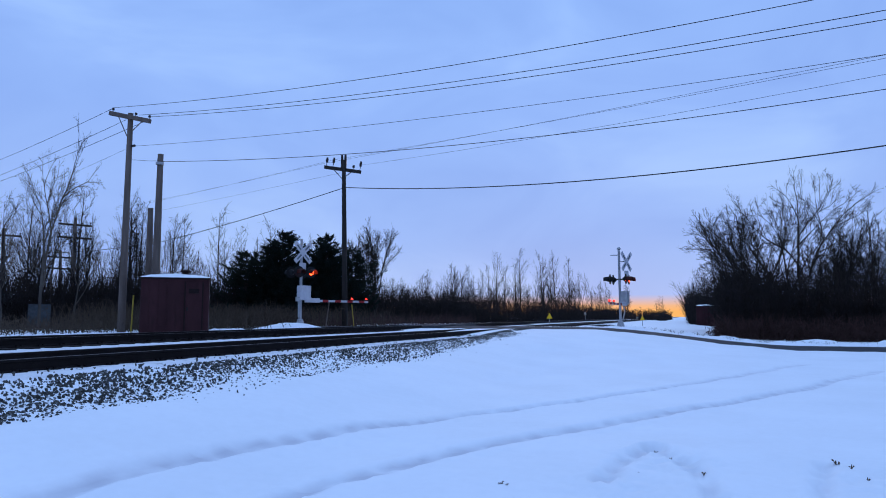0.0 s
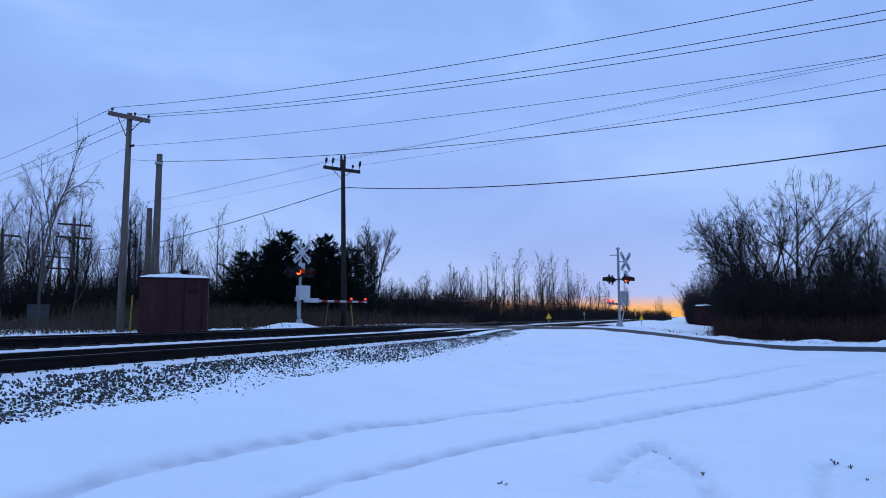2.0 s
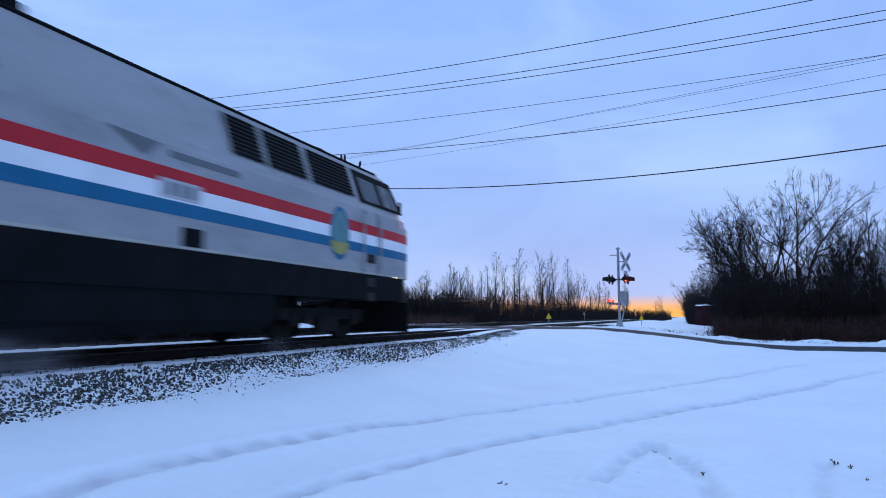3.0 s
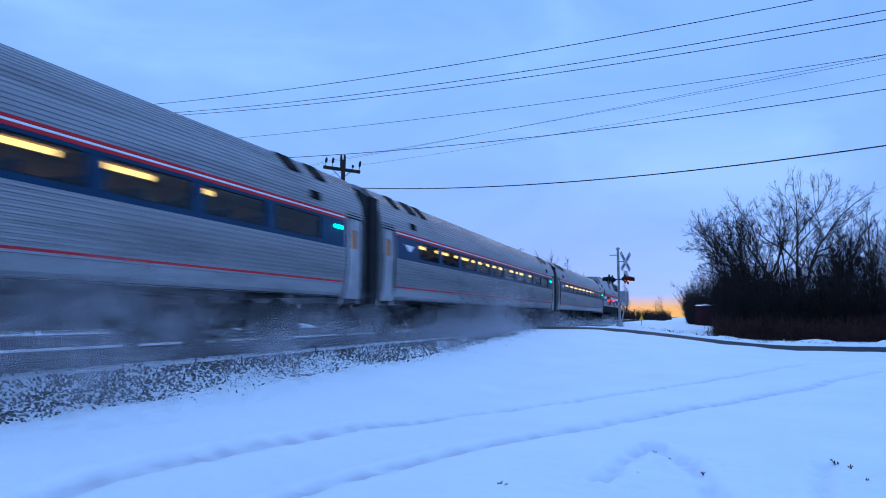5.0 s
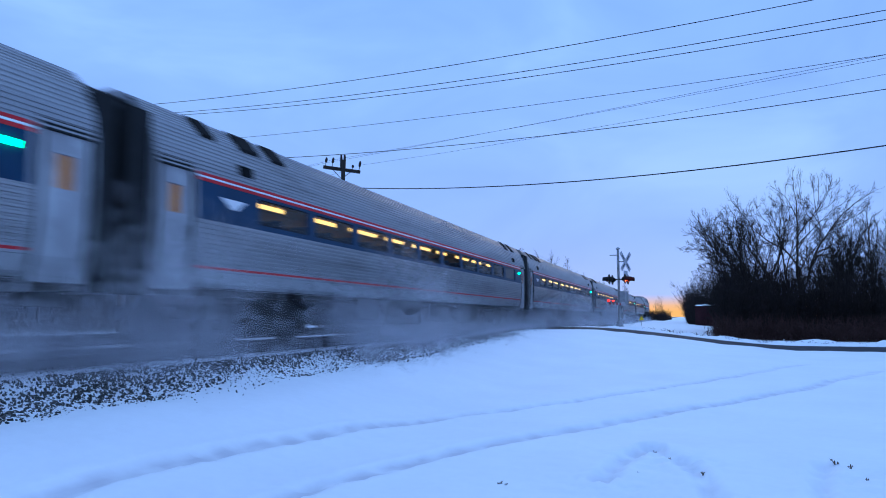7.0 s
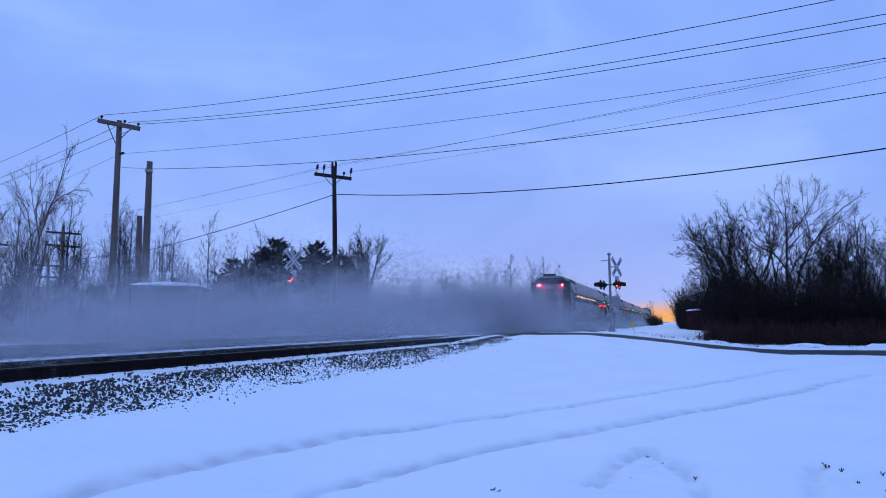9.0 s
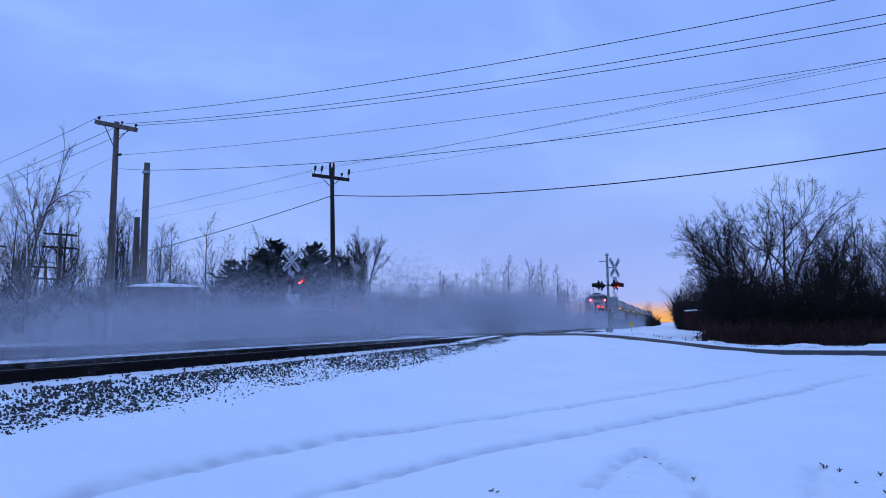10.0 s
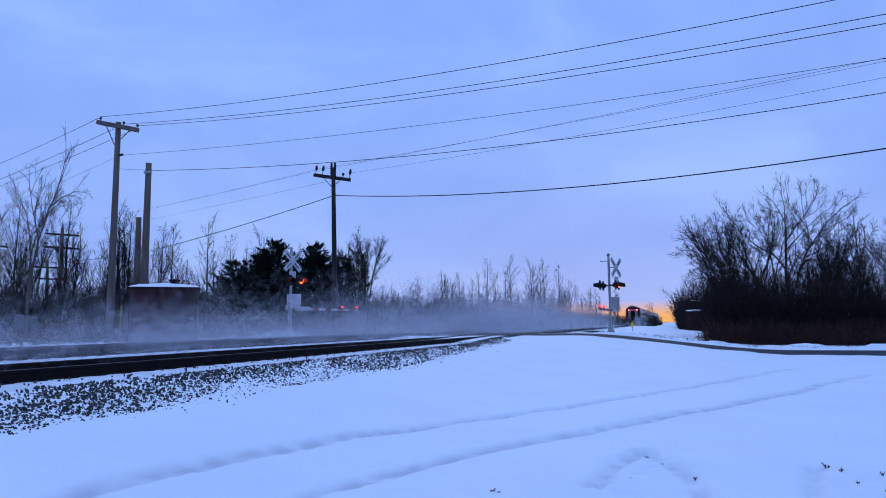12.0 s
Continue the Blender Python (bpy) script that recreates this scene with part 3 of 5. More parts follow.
WIRES_BACK = [((-24.44, 23.37, 10.91), (-43.36, 30.9, 11.13), 0.1, 0.011), ((-23.82, 23.64, 10.42), (-43.4, 31.0, 10.14), 0.1, 0.011), ((-22.85, 23.98, 10.42), (-43.41, 31.04, 9.77), 0.1, 0.011),
              ((-23.72, 23.81, 9.16), (-43.45, 31.17, 8.3), 0.1, 0.006), ((-21.22, 37.29, 11.15), (-59.26, 57.65, 13.39), 0.1, 0.007), ((-20.84, 37.4, 11.33), (-59.27, 57.67, 13.2), 0.1, 0.007),
              ((-19.85, 37.83, 10.65), (-59.3, 57.76, 12.21), 0.1, 0.007), ((-20.23, 37.81, 9.58), (-37.7, 41.44, 7.18), 0.13, 0.024), ((-37.7, 41.44, 7.18), (-65.35, 50.71, 8.07), 0.36, 0.024),
              ((-23.62, 23.91, 8.6), (-23.84, 25.9, 9.0), 0.02, 0.008)]
for wires, reach in ((WIRES, 1.3), (WIRES_BACK, 1.0)):
    for a, b, sag, r in wires:
        a, b = Vector(a), Vector(b)
        us = [reach * i / 28 for i in range(29)]
        pts = [a + (b - a) * u - Vector((0, 0, 4 * sag * u * (1 - u))) for u in us]
        solo("overhead_wire", Geo().tube(pts, r, 5), WIRE, "thin dark overhead wire strung between poles" if r < 0.02 else "thick black overhead cable strung between poles", "wire", group="overhead wires")


# ---- crossing signals ----
def half_hood(at, s):
    """The visor over a lamp: the upper part of a tube that opens towards s along x."""
    g = Geo()
    n = 9
    for r in (0.165, 0.155):
        for x in (0.0, 0.36):
            for k in range(n):
                a = radians(-25 + 230 * k / (n - 1))
                drop = 0.0 if x == 0 else 0.03
                g.v.append((at[0] + s * x, at[1] + r * math.cos(a), at[2] + r * math.sin(a) - drop))
    for k in range(n - 1):
        g.f += [(k, k + 1, n + k + 1, n + k), (2 * n + k, 3 * n + k, 3 * n + k + 1, 2 * n + k + 1), (n + k, n + k + 1, 3 * n + k + 1, 3 * n + k), (k, 2 * n + k, 2 * n + k + 1, k + 1)]
    return g


def lamp_pair(sig, s, reach, zc):
    """Two round lamps on black discs, side by side along y, facing s along x."""
    pair = part("lamp_bar", Geo().tube([(s * 0.12, -0.42, zc), (s * 0.12, 0.42, zc)], 0.035, 8).tube([(0, 0, zc), (s * 0.14, 0, zc)], 0.04, 8), BLACK, sig)
    for y in (-0.38, 0.38):
        part("backing_disc", Geo().tube([(s * reach, y, zc), (s * (reach + 0.02), y, zc)], 0.30, 24), BLACK, pair)
        part("lamp_case", Geo().tube([(s * (reach - 0.18), y, zc), (s * (reach - 0.05), y, zc), (s * reach, y, zc)], [0.07, 0.16, 0.17], 14), BLACK, pair)
        part("lens", Geo().tube([(s * (reach + 0.03), y, zc), (s * (reach + 0.05), y, zc), (s * (reach + 0.065), y, zc)], [0.15, 0.14, 0.08], 16), RED_LENS, pair, "lit red lens")
        part("visor", half_hood((s * (reach + 0.02), y, zc), s), BLACK if s < 0 else VISOR_REDLIT, pair)
    return pair


# visor black with the lamps' red glow mixed into its colour
VISOR_REDLIT = surface("redlit_visor_paint", (0.05, 0.012, 0.010), 0.45, 0, 0.2, 6, 50, 0.03)


def crossing_signal(at, turn, arm_to, arm_length, label, rings, paint, buck_at, buck_turn):
    sig = thing("crossing_signal", at, label, "crossing signal", "crossing signals", turn)
    part("mast", Geo().tube([(0, 0, 0.25), (0, 0, 4.55), (0, 0, 4.58)], [0.075, 0.07, 0.03], 14), GALV, sig, smooth=False)
    reach = 0.45 if rings else 0.34
    part("base", Geo().tube([(0, 0, -0.25), (0, 0, 0.05), (0, 0, 0.32), (0, 0, 0.36)], [0.24, 0.22, 0.15, 0.11], 12), GALV, sig)
    # crossbuck: two boards, one over the other, on each face that it shows
    for tilt, off in ((45, 0.0), (-45, 0.03)):
        b = part("crossbuck_board", Geo().box((0, 0, 0), (0.022, 0.25, 1.45)), SIGN_WHITE, sig)
        b.matrix_basis = pose(buck_at + off, 0, 3.85, 0, 0, buck_turn) @ pose(0, 0, 0, tilt, 0, 0)
        for k in (-1, 1):
            part("lettering_bar", Geo().box((0.013, 0, k * 0.36), (0.004, 0.09, 0.36)), GREY_MARK, b, "plain dark bar of lettering")
    part("tracks_sign", Geo().box((0, 0, 0), (0.02, 0.42, 0.36), 0.0), SIGN_WHITE, sig).matrix_basis = pose(buck_at, 0, 3.12, 0, 0, buck_turn)
    part("sign_bracket", Geo().box((buck_at / 2, 0, 3.85), (buck_at, 0.04, 0.06)), GALV, sig)
    part("bell", Geo().tube([(0, 0, 4.55), (0, 0, 4.62), (0, 0, 4.72)], [0.02, 0.14, 0.05], 12), GALV, sig) if rings else None
    lamp_pair(sig, 1, reach, 2.80)
    lamp_pair(sig, -1, reach, 2.80)
    # the gate's mechanism case, arm, lamps and counterweight
    s = 1 if arm_to > 0 else -1
    case = part("gate_mechanism", Geo().box((0.28, 0, 1.72), (0.42, 0.68, 0.74), 0.06), paint, sig, "pale grey gate mechanism case")
    part("case_door", Geo().box((0.497, 0.0, 1.74), (0.012, 0.40, 0.48), 0.0), paint, case)
    part("conduit", Geo().tube([(0.12, -0.22 * s, 1.36), (0.2, -0.26 * s, 0.9), (0.12, -0.2 * s, 0.5), (0.0, -0.1 * s, 0.3)], 0.04, 8), GALV, case)
    part("arm_bracket", Geo().prism([(0.40, 1.22), (0.40, 1.45), (0.33, 1.45), (0.33, 1.22)], 0, s * 0.95) if s > 0 else Geo().prism([(0.33, 1.22), (0.33, 1.45), (0.40, 1.45), (0.40, 1.22)], -0.95, 0), SIGN_WHITE, case)
    part("counterweight", Geo().box((0.30, -s * 0.36, 1.38), (0.16, 0.30, 0.22), 0.03), GALV, case)
    arm = part("gate_arm", Geo().box((0.36, s * (0.9 + arm_length / 2), 1.31), (0.035, arm_length, 0.115)), SIGN_WHITE, sig, "gate arm with red and white bands, lowered")
    n = round(arm_length / 0.82)
    for k in range(n):
        part("red_band", Geo().box((0.36, s * (1.35 + k * arm_length / n * 0.98), 1.31), (0.042, 0.40, 0.12)), SIGN_RED, arm)
    for u in (0.66, 0.96):
        lamp = part("arm_lamp", Geo().tube([(0.36, s * (0.9 + arm_length * u), 1.36), (0.36, s * (0.9 + arm_length * u), 1.42)], 0.05, 8), BLACK, arm)
        part("arm_lamp_lens", Geo().tube([(0.33, s * (0.9 + arm_length * u), 1.46), (0.42, s * (0.9 + arm_length * u), 1.46), (0.45, s * (0.9 + arm_length * u), 1.46)], [0.045, 0.045, 0.02], 10), ARM_LAMP, lamp, "small lit red lamp")
    for k in range(7):
        part("ladder_step", Geo().box((0.0, 0.16, 3.0 + k * 0.22), (0.03, 0.2, 0.03)), GALV, sig) if rings else None
    # added blinds, one before each pair of lenses, that imitate the flasher's off phase
    blinds = []
    for f in (1, -1):
        blinds.append(part("flasher_blind", Geo().tube([(-f * 0.03, 0, 0), (f * 0.010, 0, 0)], 0.158, 18), BLACK, sig))
        blinds[-1].location = (f * (reach + 0.070), 0.38, 2.80)
    return sig, [(o, f * (reach + 0.070)) for o, f in zip(blinds, (1, -1))]


signal_far, blinds_far = crossing_signal((-19.05, 31.1, 0.98), -22, 1, 3.5, "white level-crossing signal with crossbuck and lowered gate, in snow", False, SIGN_WHITE, 0.12, 0)
signal_near, blinds_near = crossing_signal((-3.67, 41.4, 0.86), -8, -1, 3.3, "steel level-crossing signal with crossbuck, seen nearly edge-on, in snow", True, GALV, 0.42, -18)
for o in signal_near.children:
    if o.name.startswith("mast"):
        part("top_bracket", Geo().box((-0.25, 0, 4.25), (0.5, 0.04, 0.05)), GALV, o)


# ---- sheds, signs, posts ----
def signal_shed(at, turn, size, label, vent=True):
    w, d, h = size
    shed = thing("signal_shed", at, label, "shed", "signal sheds", turn)
    body = part("wall", Geo().box((0, 0, h / 2), (w, d, h), 0.04), SHED_RED, shed)
    roof = part("roof", Geo().face_set([(-w / 2 - 0.06, -d / 2 - 0.06, h), (w / 2 + 0.06, -d / 2 - 0.06, h), (w / 2 + 0.06, d / 2 + 0.06, h), (-w / 2 - 0.06, d / 2 + 0.06, h),
                                        (-w / 2 - 0.06, -d / 2 - 0.06, h + 0.06), (w / 2 + 0.06, -d / 2 - 0.06, h + 0.06), (w / 2 + 0.06, d / 2 + 0.06, h + 0.06), (-w / 2 - 0.06, d / 2 + 0.06, h + 0.06),
                                        (-w / 4, 0, h + 0.22), (w / 4, 0, h + 0.22)],
                                       [(3, 2, 1, 0), (0, 1, 5, 4), (1, 2, 6, 5), (2, 3, 7, 6), (3, 0, 4, 7), (4, 5, 9, 8), (5, 6, 9), (6, 7, 8, 9), (7, 4, 8)]), SHED_TRIM, shed)
    snow = Geo()
    rng = np.random.RandomState(3)
    nx, ny = 16, 10
    for j in range(ny + 1):
        for i in range(nx + 1):
            u, v = i / nx * 2 - 1, j / ny * 2 - 1
            edge = min(1, (1 - max(abs(u), abs(v))) * 5)
            snow.v.append((u * (w / 2 + 0.02), v * (d / 2 + 0.02), h + 0.065 + 0.17 * (1 - max(abs(v), abs(u) * 0.8)) + edge * (0.05 + 0.03 * rng.rand())))
    for j in range(ny):
        for i in range(nx):
            k = j * (nx + 1) + i
            snow.f.append((k, k + 1, k + nx + 2, k + nx + 1))
    part("roof_snow", snow, SNOW, roof, "lying snow", True)
    door = part("door", Geo().box((w / 2 - 0.62, -d / 2 - 0.02, h * 0.48), (0.68, 0.04, h * 0.92)), SHED_RED, shed)
    for e in (-0.36, 0.36):
        part("door_frame", Geo().box((w / 2 - 0.62 + e, -d / 2 - 0.035, h * 0.48), (0.05, 0.06, h * 0.94)), SHED_TRIM, door)
    part("door_vent", Geo().box((w / 2 - 0.62, -d / 2 - 0.05, h * 0.78), (0.42, 0.03, 0.20)), SHED_TRIM, door)
    part("door_handle", Geo().box((w / 2 - 0.88, -d / 2 - 0.07, h * 0.45), (0.05, 0.06, 0.16), 0.01), BLACK, door)
    for k in range(1, 5):
        part("wall_seam", Geo().box((-w / 2 + k * (w - 1.0) / 5, -d / 2 - 0.004, h / 2), (0.016, 0.02, h * 0.98)), SHED_RED, body)
    if vent:
        cap = part("roof_vent", Geo().tube([(0.35, 0, h + 0.1), (0.35, 0, h + 0.38)], 0.13, 12), SHED_TRIM, roof)
        part("vent_cap", Geo().tube([(0.35, 0, h + 0.36), (0.35, 0, h + 0.42), (0.35, 0, h + 0.47)], [0.24, 0.24, 0.12], 12), SHED_TRIM, cap)
    return shed


signal_shed((-21.3, 24.45, 0.72), 38, (2.75, 2.2, 2.35), "dark red railway signal shed with a snowy roof")
small_shed = signal_shed((2.4, 88.6, 0.35), -6, (2.4, 2.0, 2.35), "small dark red railway shed by a bare thicket", False)
part("aerial", Geo().tube([(0.3, 0, 2.3), (0.3, 0, 4.1)], 0.03, 6).tube([(-0.6, 0, 3.7), (0.3, 0, 3.72), (0.5, 0, 3.7)], 0.025, 6), GALV, small_shed)

for at, hgt, mt, lb in (((-11.4, 59.9, 0.75), 1.0, YELLOW, "yellow triangular railway marker on a short post in snow"), ((-4.3, 73.2, 0.55), 1.0, YELLOW, "yellow triangular railway marker on a short post in snow"),
                        ((-16.6, 120.0, 0.8), 1.9, GALV, "grey triangular railway marker on a post by dark brush")):
    sgn = thing("track_marker", at, lb, "sign", "track markers")
    part("post", Geo().box((0, 0.02, hgt * 0.35), (0.06, 0.04, hgt * 0.7 + 0.3)), GALV, sgn)
    part("plate", Geo().prism([(-0.26, hgt * 0.55), (0.26, hgt * 0.55), (0.0, hgt * 0.55 + 0.48)], -0.02, 0.0), mt, sgn)
for a, b, mt, lb in (((-23.18, 23.82, 0.7), (-23.0, 23.7, 2.4), GUARD, "leaning yellow plastic guy-wire guard"), ((-18.55, 32.9, 0.8), (-18.33, 32.86, 2.25), POLE_WOOD, "thin leaning wooden stake"),
                     ((-19.41, 37.95, 0.8), (-19.5, 37.8, 2.2), GUARD, "leaning yellow guy-wire guard")):
    solo("marker_stake", Geo().tube([a, b], 0.032, 8), mt, lb, "stake", group="stakes")
solo("guy_wire", Geo().tube([(-24.5, 26.4, 6.0), (-23.95, 26.0, 8.2)], 0.012, 5), WIRE, "slack wire down an old pole", "wire")
CABINET = surface("weathered_grey_paint", (0.055, 0.06, 0.065), 0.7, 0, 0.3, 4, 40, 0.1)
for at, s in (((-34.1, 28.3, 1.55), (1.1, 0.5, 1.2)), ((-37.7, 29.1, 2.5), (0.5, 0.25, 0.7))):
    bx = thing("equipment_cabinet", at, "pale grey metal cabinet mounted among bare trees", "cabinet", "cabinets", 50)
    part("case", Geo().box((0, 0, 0), s, 0.03), CABINET, bx)
    part("case_door", Geo().box((0, -s[1] / 2 - 0.015, 0), (s[0] * 0.86, 0.02, s[2] * 0.9)), CABINET, bx)
    part("leg", Geo().box((0, 0, -s[2] / 2 - 0.6), (0.12, 0.12, 1.4)), POLE_DARK, bx)


# ---- heaped snow, clods, weeds ----
def heap(at, size, seed, label, name="snow_mound"):
    rng, g, n, m = np.random.RandomState(seed), Geo(), 26, 9
    for j in range(m + 1):
        for i in range(n):
            a, r = 2 * math.pi * i / n, j / m
            wob = 1 + 0.12 * math.sin(3 * a + seed) + 0.08 * math.sin(7 * a + 2 * seed)
            h = (1 - r ** 1.7) * (1 + 0.25 * math.sin(5 * r + a * 2 + seed) * r) - 0.12 * r ** 3
            g.v.append((at[0] + size[0] * r * wob * math.cos(a), at[1] + size[1] * r * wob * math.sin(a), at[2] + size[2] * h + 0.02 * rng.normal() * r * (1 - r) * 4))
    for j in range(m):
        for i in range(n):
            g.f.append((j * n + i, j * n + (i + 1) % n, (j + 1) * n + (i + 1) % n, (j + 1) * n + i))
    return solo(name, g, SNOW, label, "snow", group="snow heaps", smooth=True)


heap((-19.5, 30.9, 0.72), (2.6, 1.9, 0.42), 1, "low heap of snow round a signal's foot")
heap((-17.9, 25.9, 0.7), (1.1, 0.7, 0.18), 2, "low heap of snow beside a shed")
heap((-22.0, 29.0, 0.7), (1.6, 1.2, 0.15), 5, "low drift of snow in dry grass")
heap((1.9, 41.0, 0.20), (1.0, 0.5, 0.20), 3, "ploughed heap of snow by the road")
heap((6.6, 41.6, 0.02), (1.3, 0.5, 0.22), 4, "ploughed heap of snow by the road")
heap((10.6, 40.6, -0.03), (2.2, 0.6, 0.30), 6, "ploughed heap of snow by the road")
heap((-3.4, 41.6, 0.72), (1.8, 1.0, 0.16), 7, "low heap of snow round a signal's foot")


def weed(at, size, seed, label, mt):
    rng, g = np.random.RandomState(seed), Geo()
    for k in range(9):
        a, ln = rng.uniform(0, 6.28), size * rng.uniform(0.5, 1.1)
        tip = Vector((math.cos(a) * ln * 0.8, math.sin(a) * ln * 0.8, ln * rng.uniform(0.3, 0.9)))
        mid = tip * 0.55 + Vector((0, 0, ln * 0.2))
        w = Vector((-math.sin(a), math.cos(a), 0)) * size * 0.10
        g.face_set([(0, 0, -0.02), mid - w, tip, mid + w, mid + Vector((0, 0, 0.012))], [(0, 1, 4), (0, 4, 3), (1, 2, 4), (4, 2, 3)])
    return solo("dead_weed", g, mt, label, "weed", group="weeds", at=pose(*at))


for i, (x, y, s) in enumerate(((1.32, 7.62, 0.10), (1.42, 7.50, 0.07), (1.75, 7.45, 0.05), (-1.56, 5.84, 0.06), (-1.50, 5.82, 0.04), (1.45, 7.0, 0.04), (-0.35, 7.65, 0.05), (-0.2, 7.35, 0.04), (0.1, 6.8, 0.04), (-0.45, 6.6, 0.04), (1.6, 6.7, 0.04), (1.9, 6.9, 0.05))):
    weed((x, y, float(ground_z(x, y)) - 0.01), s * 0.7, 40 + i, "dead brown leaves poking out of the snow", DEAD_LEAF)


# ---- trees ----
def forked_tree(seed, height, trunk, levels, angle, bole=0.35, up=0.1, shrink=0.80, lean=(0, 0, 0), stems=1, shoots=2, min_r=0.007, splay=0.25, width=0.0, fine=2):
    """Leafless tree that forks again and again: a bole (or several stems), arching limbs, and fine shoots along the outer ones."""
    rng, g, tilt = np.random.RandomState(seed), Geo(), Vector(lean)

    def turned(d, a):
        """The direction d bent by the angle a towards a random side."""
        side = d.cross(Vector(rng.normal(0, 1, 3))).normalized()
        return (d * math.cos(a) + side * math.sin(a)).normalized()

    def shoot(p, d, ln, r):
        mid = p + d * ln * 0.5 + Vector(rng.normal(0, 0.05, 3)) * ln
        tip = mid + (d + Vector((0, 0, 0.25)) + Vector(rng.normal(0, 0.12, 3))).normalized() * ln * 0.55
        g.tube([p, mid, tip], [r, r * 0.85, r * 0.55], 3, False)
        for k in range(fine):
            g.tube([mid, mid + (turned(d, 0.6) + Vector((0, 0, 0.15))) * ln * rng.uniform(0.3, 0.5)], [r * 0.75, r * 0.5], 3, False)

    def limb(p, d, ln, r, level):
        n = 3 if level < 4 else 2
        pts, radii = [p], [r]
        for i in range(n):
            d = (d + Vector(rng.normal(0, 0.075, 3)) + Vector((0, 0, up)) + tilt * (0.5 if level < 4 else 0)).normalized()
            p = p + d * ln / n
            pts.append(p)
            radii.append(max(min_r * 0.8, r * (1 - 0.16 * (i + 1) / n)))
        g.tube(pts, radii, 7 if level == 0 else 4 if level < 4 else 3, False)
        if level >= 2:
            for k in range(shoots if level < levels else shoots + 1):
                i = rng.randint(n)
                shoot(pts[i].lerp(pts[i + 1], rng.rand()), turned(d, rng.uniform(0.4, 0.95)), ln * rng.uniform(0.4, 0.9), max(min_r * 0.75, radii[-1] * 0.4))
        if level >= levels:
            return
        wide = angle * rng.uniform(0.8, 1.25)
        limb(p, turned(d, wide * 0.45), ln * shrink * rng.uniform(0.9, 1.12), max(min_r, radii[-1] * 0.85), level + 1)
        limb(p, turned(d, wide), ln * shrink * rng.uniform(0.75, 1.0), max(min_r, radii[-1] * 0.70), level + 1)
        if level < 3 and rng.rand() < 0.55:
            limb(pts[-2], turned(d, wide * 1.2), ln * shrink * rng.uniform(0.7, 0.95), max(min_r, radii[-1] * 0.55), level + 1)

    for k in range(stems):
        d = Vector((rng.normal(0, splay if stems > 1 else 0.04), rng.normal(0, splay if stems > 1 else 0.04), 1)).normalized()
        limb(Vector((rng.normal(0, 0.12) * (stems > 1), rng.normal(0, 0.12) * (stems > 1), -0.3)), d, height * bole, trunk / stems ** 0.4, 0)
    v = np.array(g.v)
    grown = height / v[:, 2].max()
    reach = np.percentile(np.hypot(v[:, 0], v[:, 1]), 97)
    g.v = (v * ((width / reach if width else grown), (width / reach if width else grown), grown)).tolist()
    return g


def poplar(seed, height, trunk, limbs, reach, min_r=0.007):
    """A slim upright tree: one straight stem with many steep limbs, each with fine ascending shoots."""
    rng, g = np.random.RandomState(seed), Geo()
    sway = rng.normal(0, 0.03, 2)
    stem = [Vector((sway[0] * z * math.sin(z * 0.5), sway[1] * z, z)) for z in np.linspace(-0.25, height, 9)]
    g.tube(stem, [trunk * (1 - 0.93 * i / 8) for i in range(9)], 5, False)
    for k in range(limbs):
        t = 0.16 + 0.82 * (k + rng.rand()) / limbs
        i = min(7, int(t * 8))
        p = stem[i].lerp(stem[i + 1], t * 8 - i)
        a, ln = rng.uniform(0, 6.28), reach * (1.12 - 0.8 * t) * rng.uniform(0.6, 1.2)
        d = Vector((math.cos(a), math.sin(a), rng.uniform(0.9, 1.8))).normalized()
        mid, r = p + d * ln * 0.5, max(min_r, trunk * (1 - t) * 0.36)
        tip = mid + (d + Vector((0, 0, 0.55)) + Vector(rng.normal(0, 0.1, 3))).normalized() * ln * 0.6
        g.tube([p, mid, tip], [r, r * 0.75, min_r * 0.6], 3, False)
        for q in range(6):
            u = rng.uniform(0.15, 0.95)
            b = p.lerp(mid, u * 2) if u < 0.5 else mid.lerp(tip, u * 2 - 1)
            e = b + (d * 0.6 + Vector(rng.normal(0, 0.5, 3)) + Vector((0, 0, 0.6))).normalized() * ln * rng.uniform(0.2, 0.45)
            g.tube([b, e], [min_r, min_r * 0.5], 3, False)
            if q % 2:
                c = b.lerp(e, 0.5)
                g.tube([c, c + (e - b + Vector(rng.normal(0, 0.25, 3))) * 0.7], [min_r * 0.8, min_r * 0.45], 3, False)
    return g


def put_trees(name, meshes, places, label, category, group, wide=1.0):
    for i, (x, y, s, spin) in enumerate(places):
        o = new(name, meshes[i % len(meshes)])
        o.matrix_basis = pose(x, y, float(ground_z(x, y)), 0, 0, spin) @ Matrix.Diagonal((s * wide, s * wide, s * (0.92 + 0.16 * ((i * 37) % 10) / 10), 1))
        tagged(o, label, category, group)


def one_tree(name, g, mt, x, y, label, group):
    o = solo(name, g, mt, label, "tree", group=group)
    o.matrix_basis = pose(x, y, float(ground_z(x, y)))


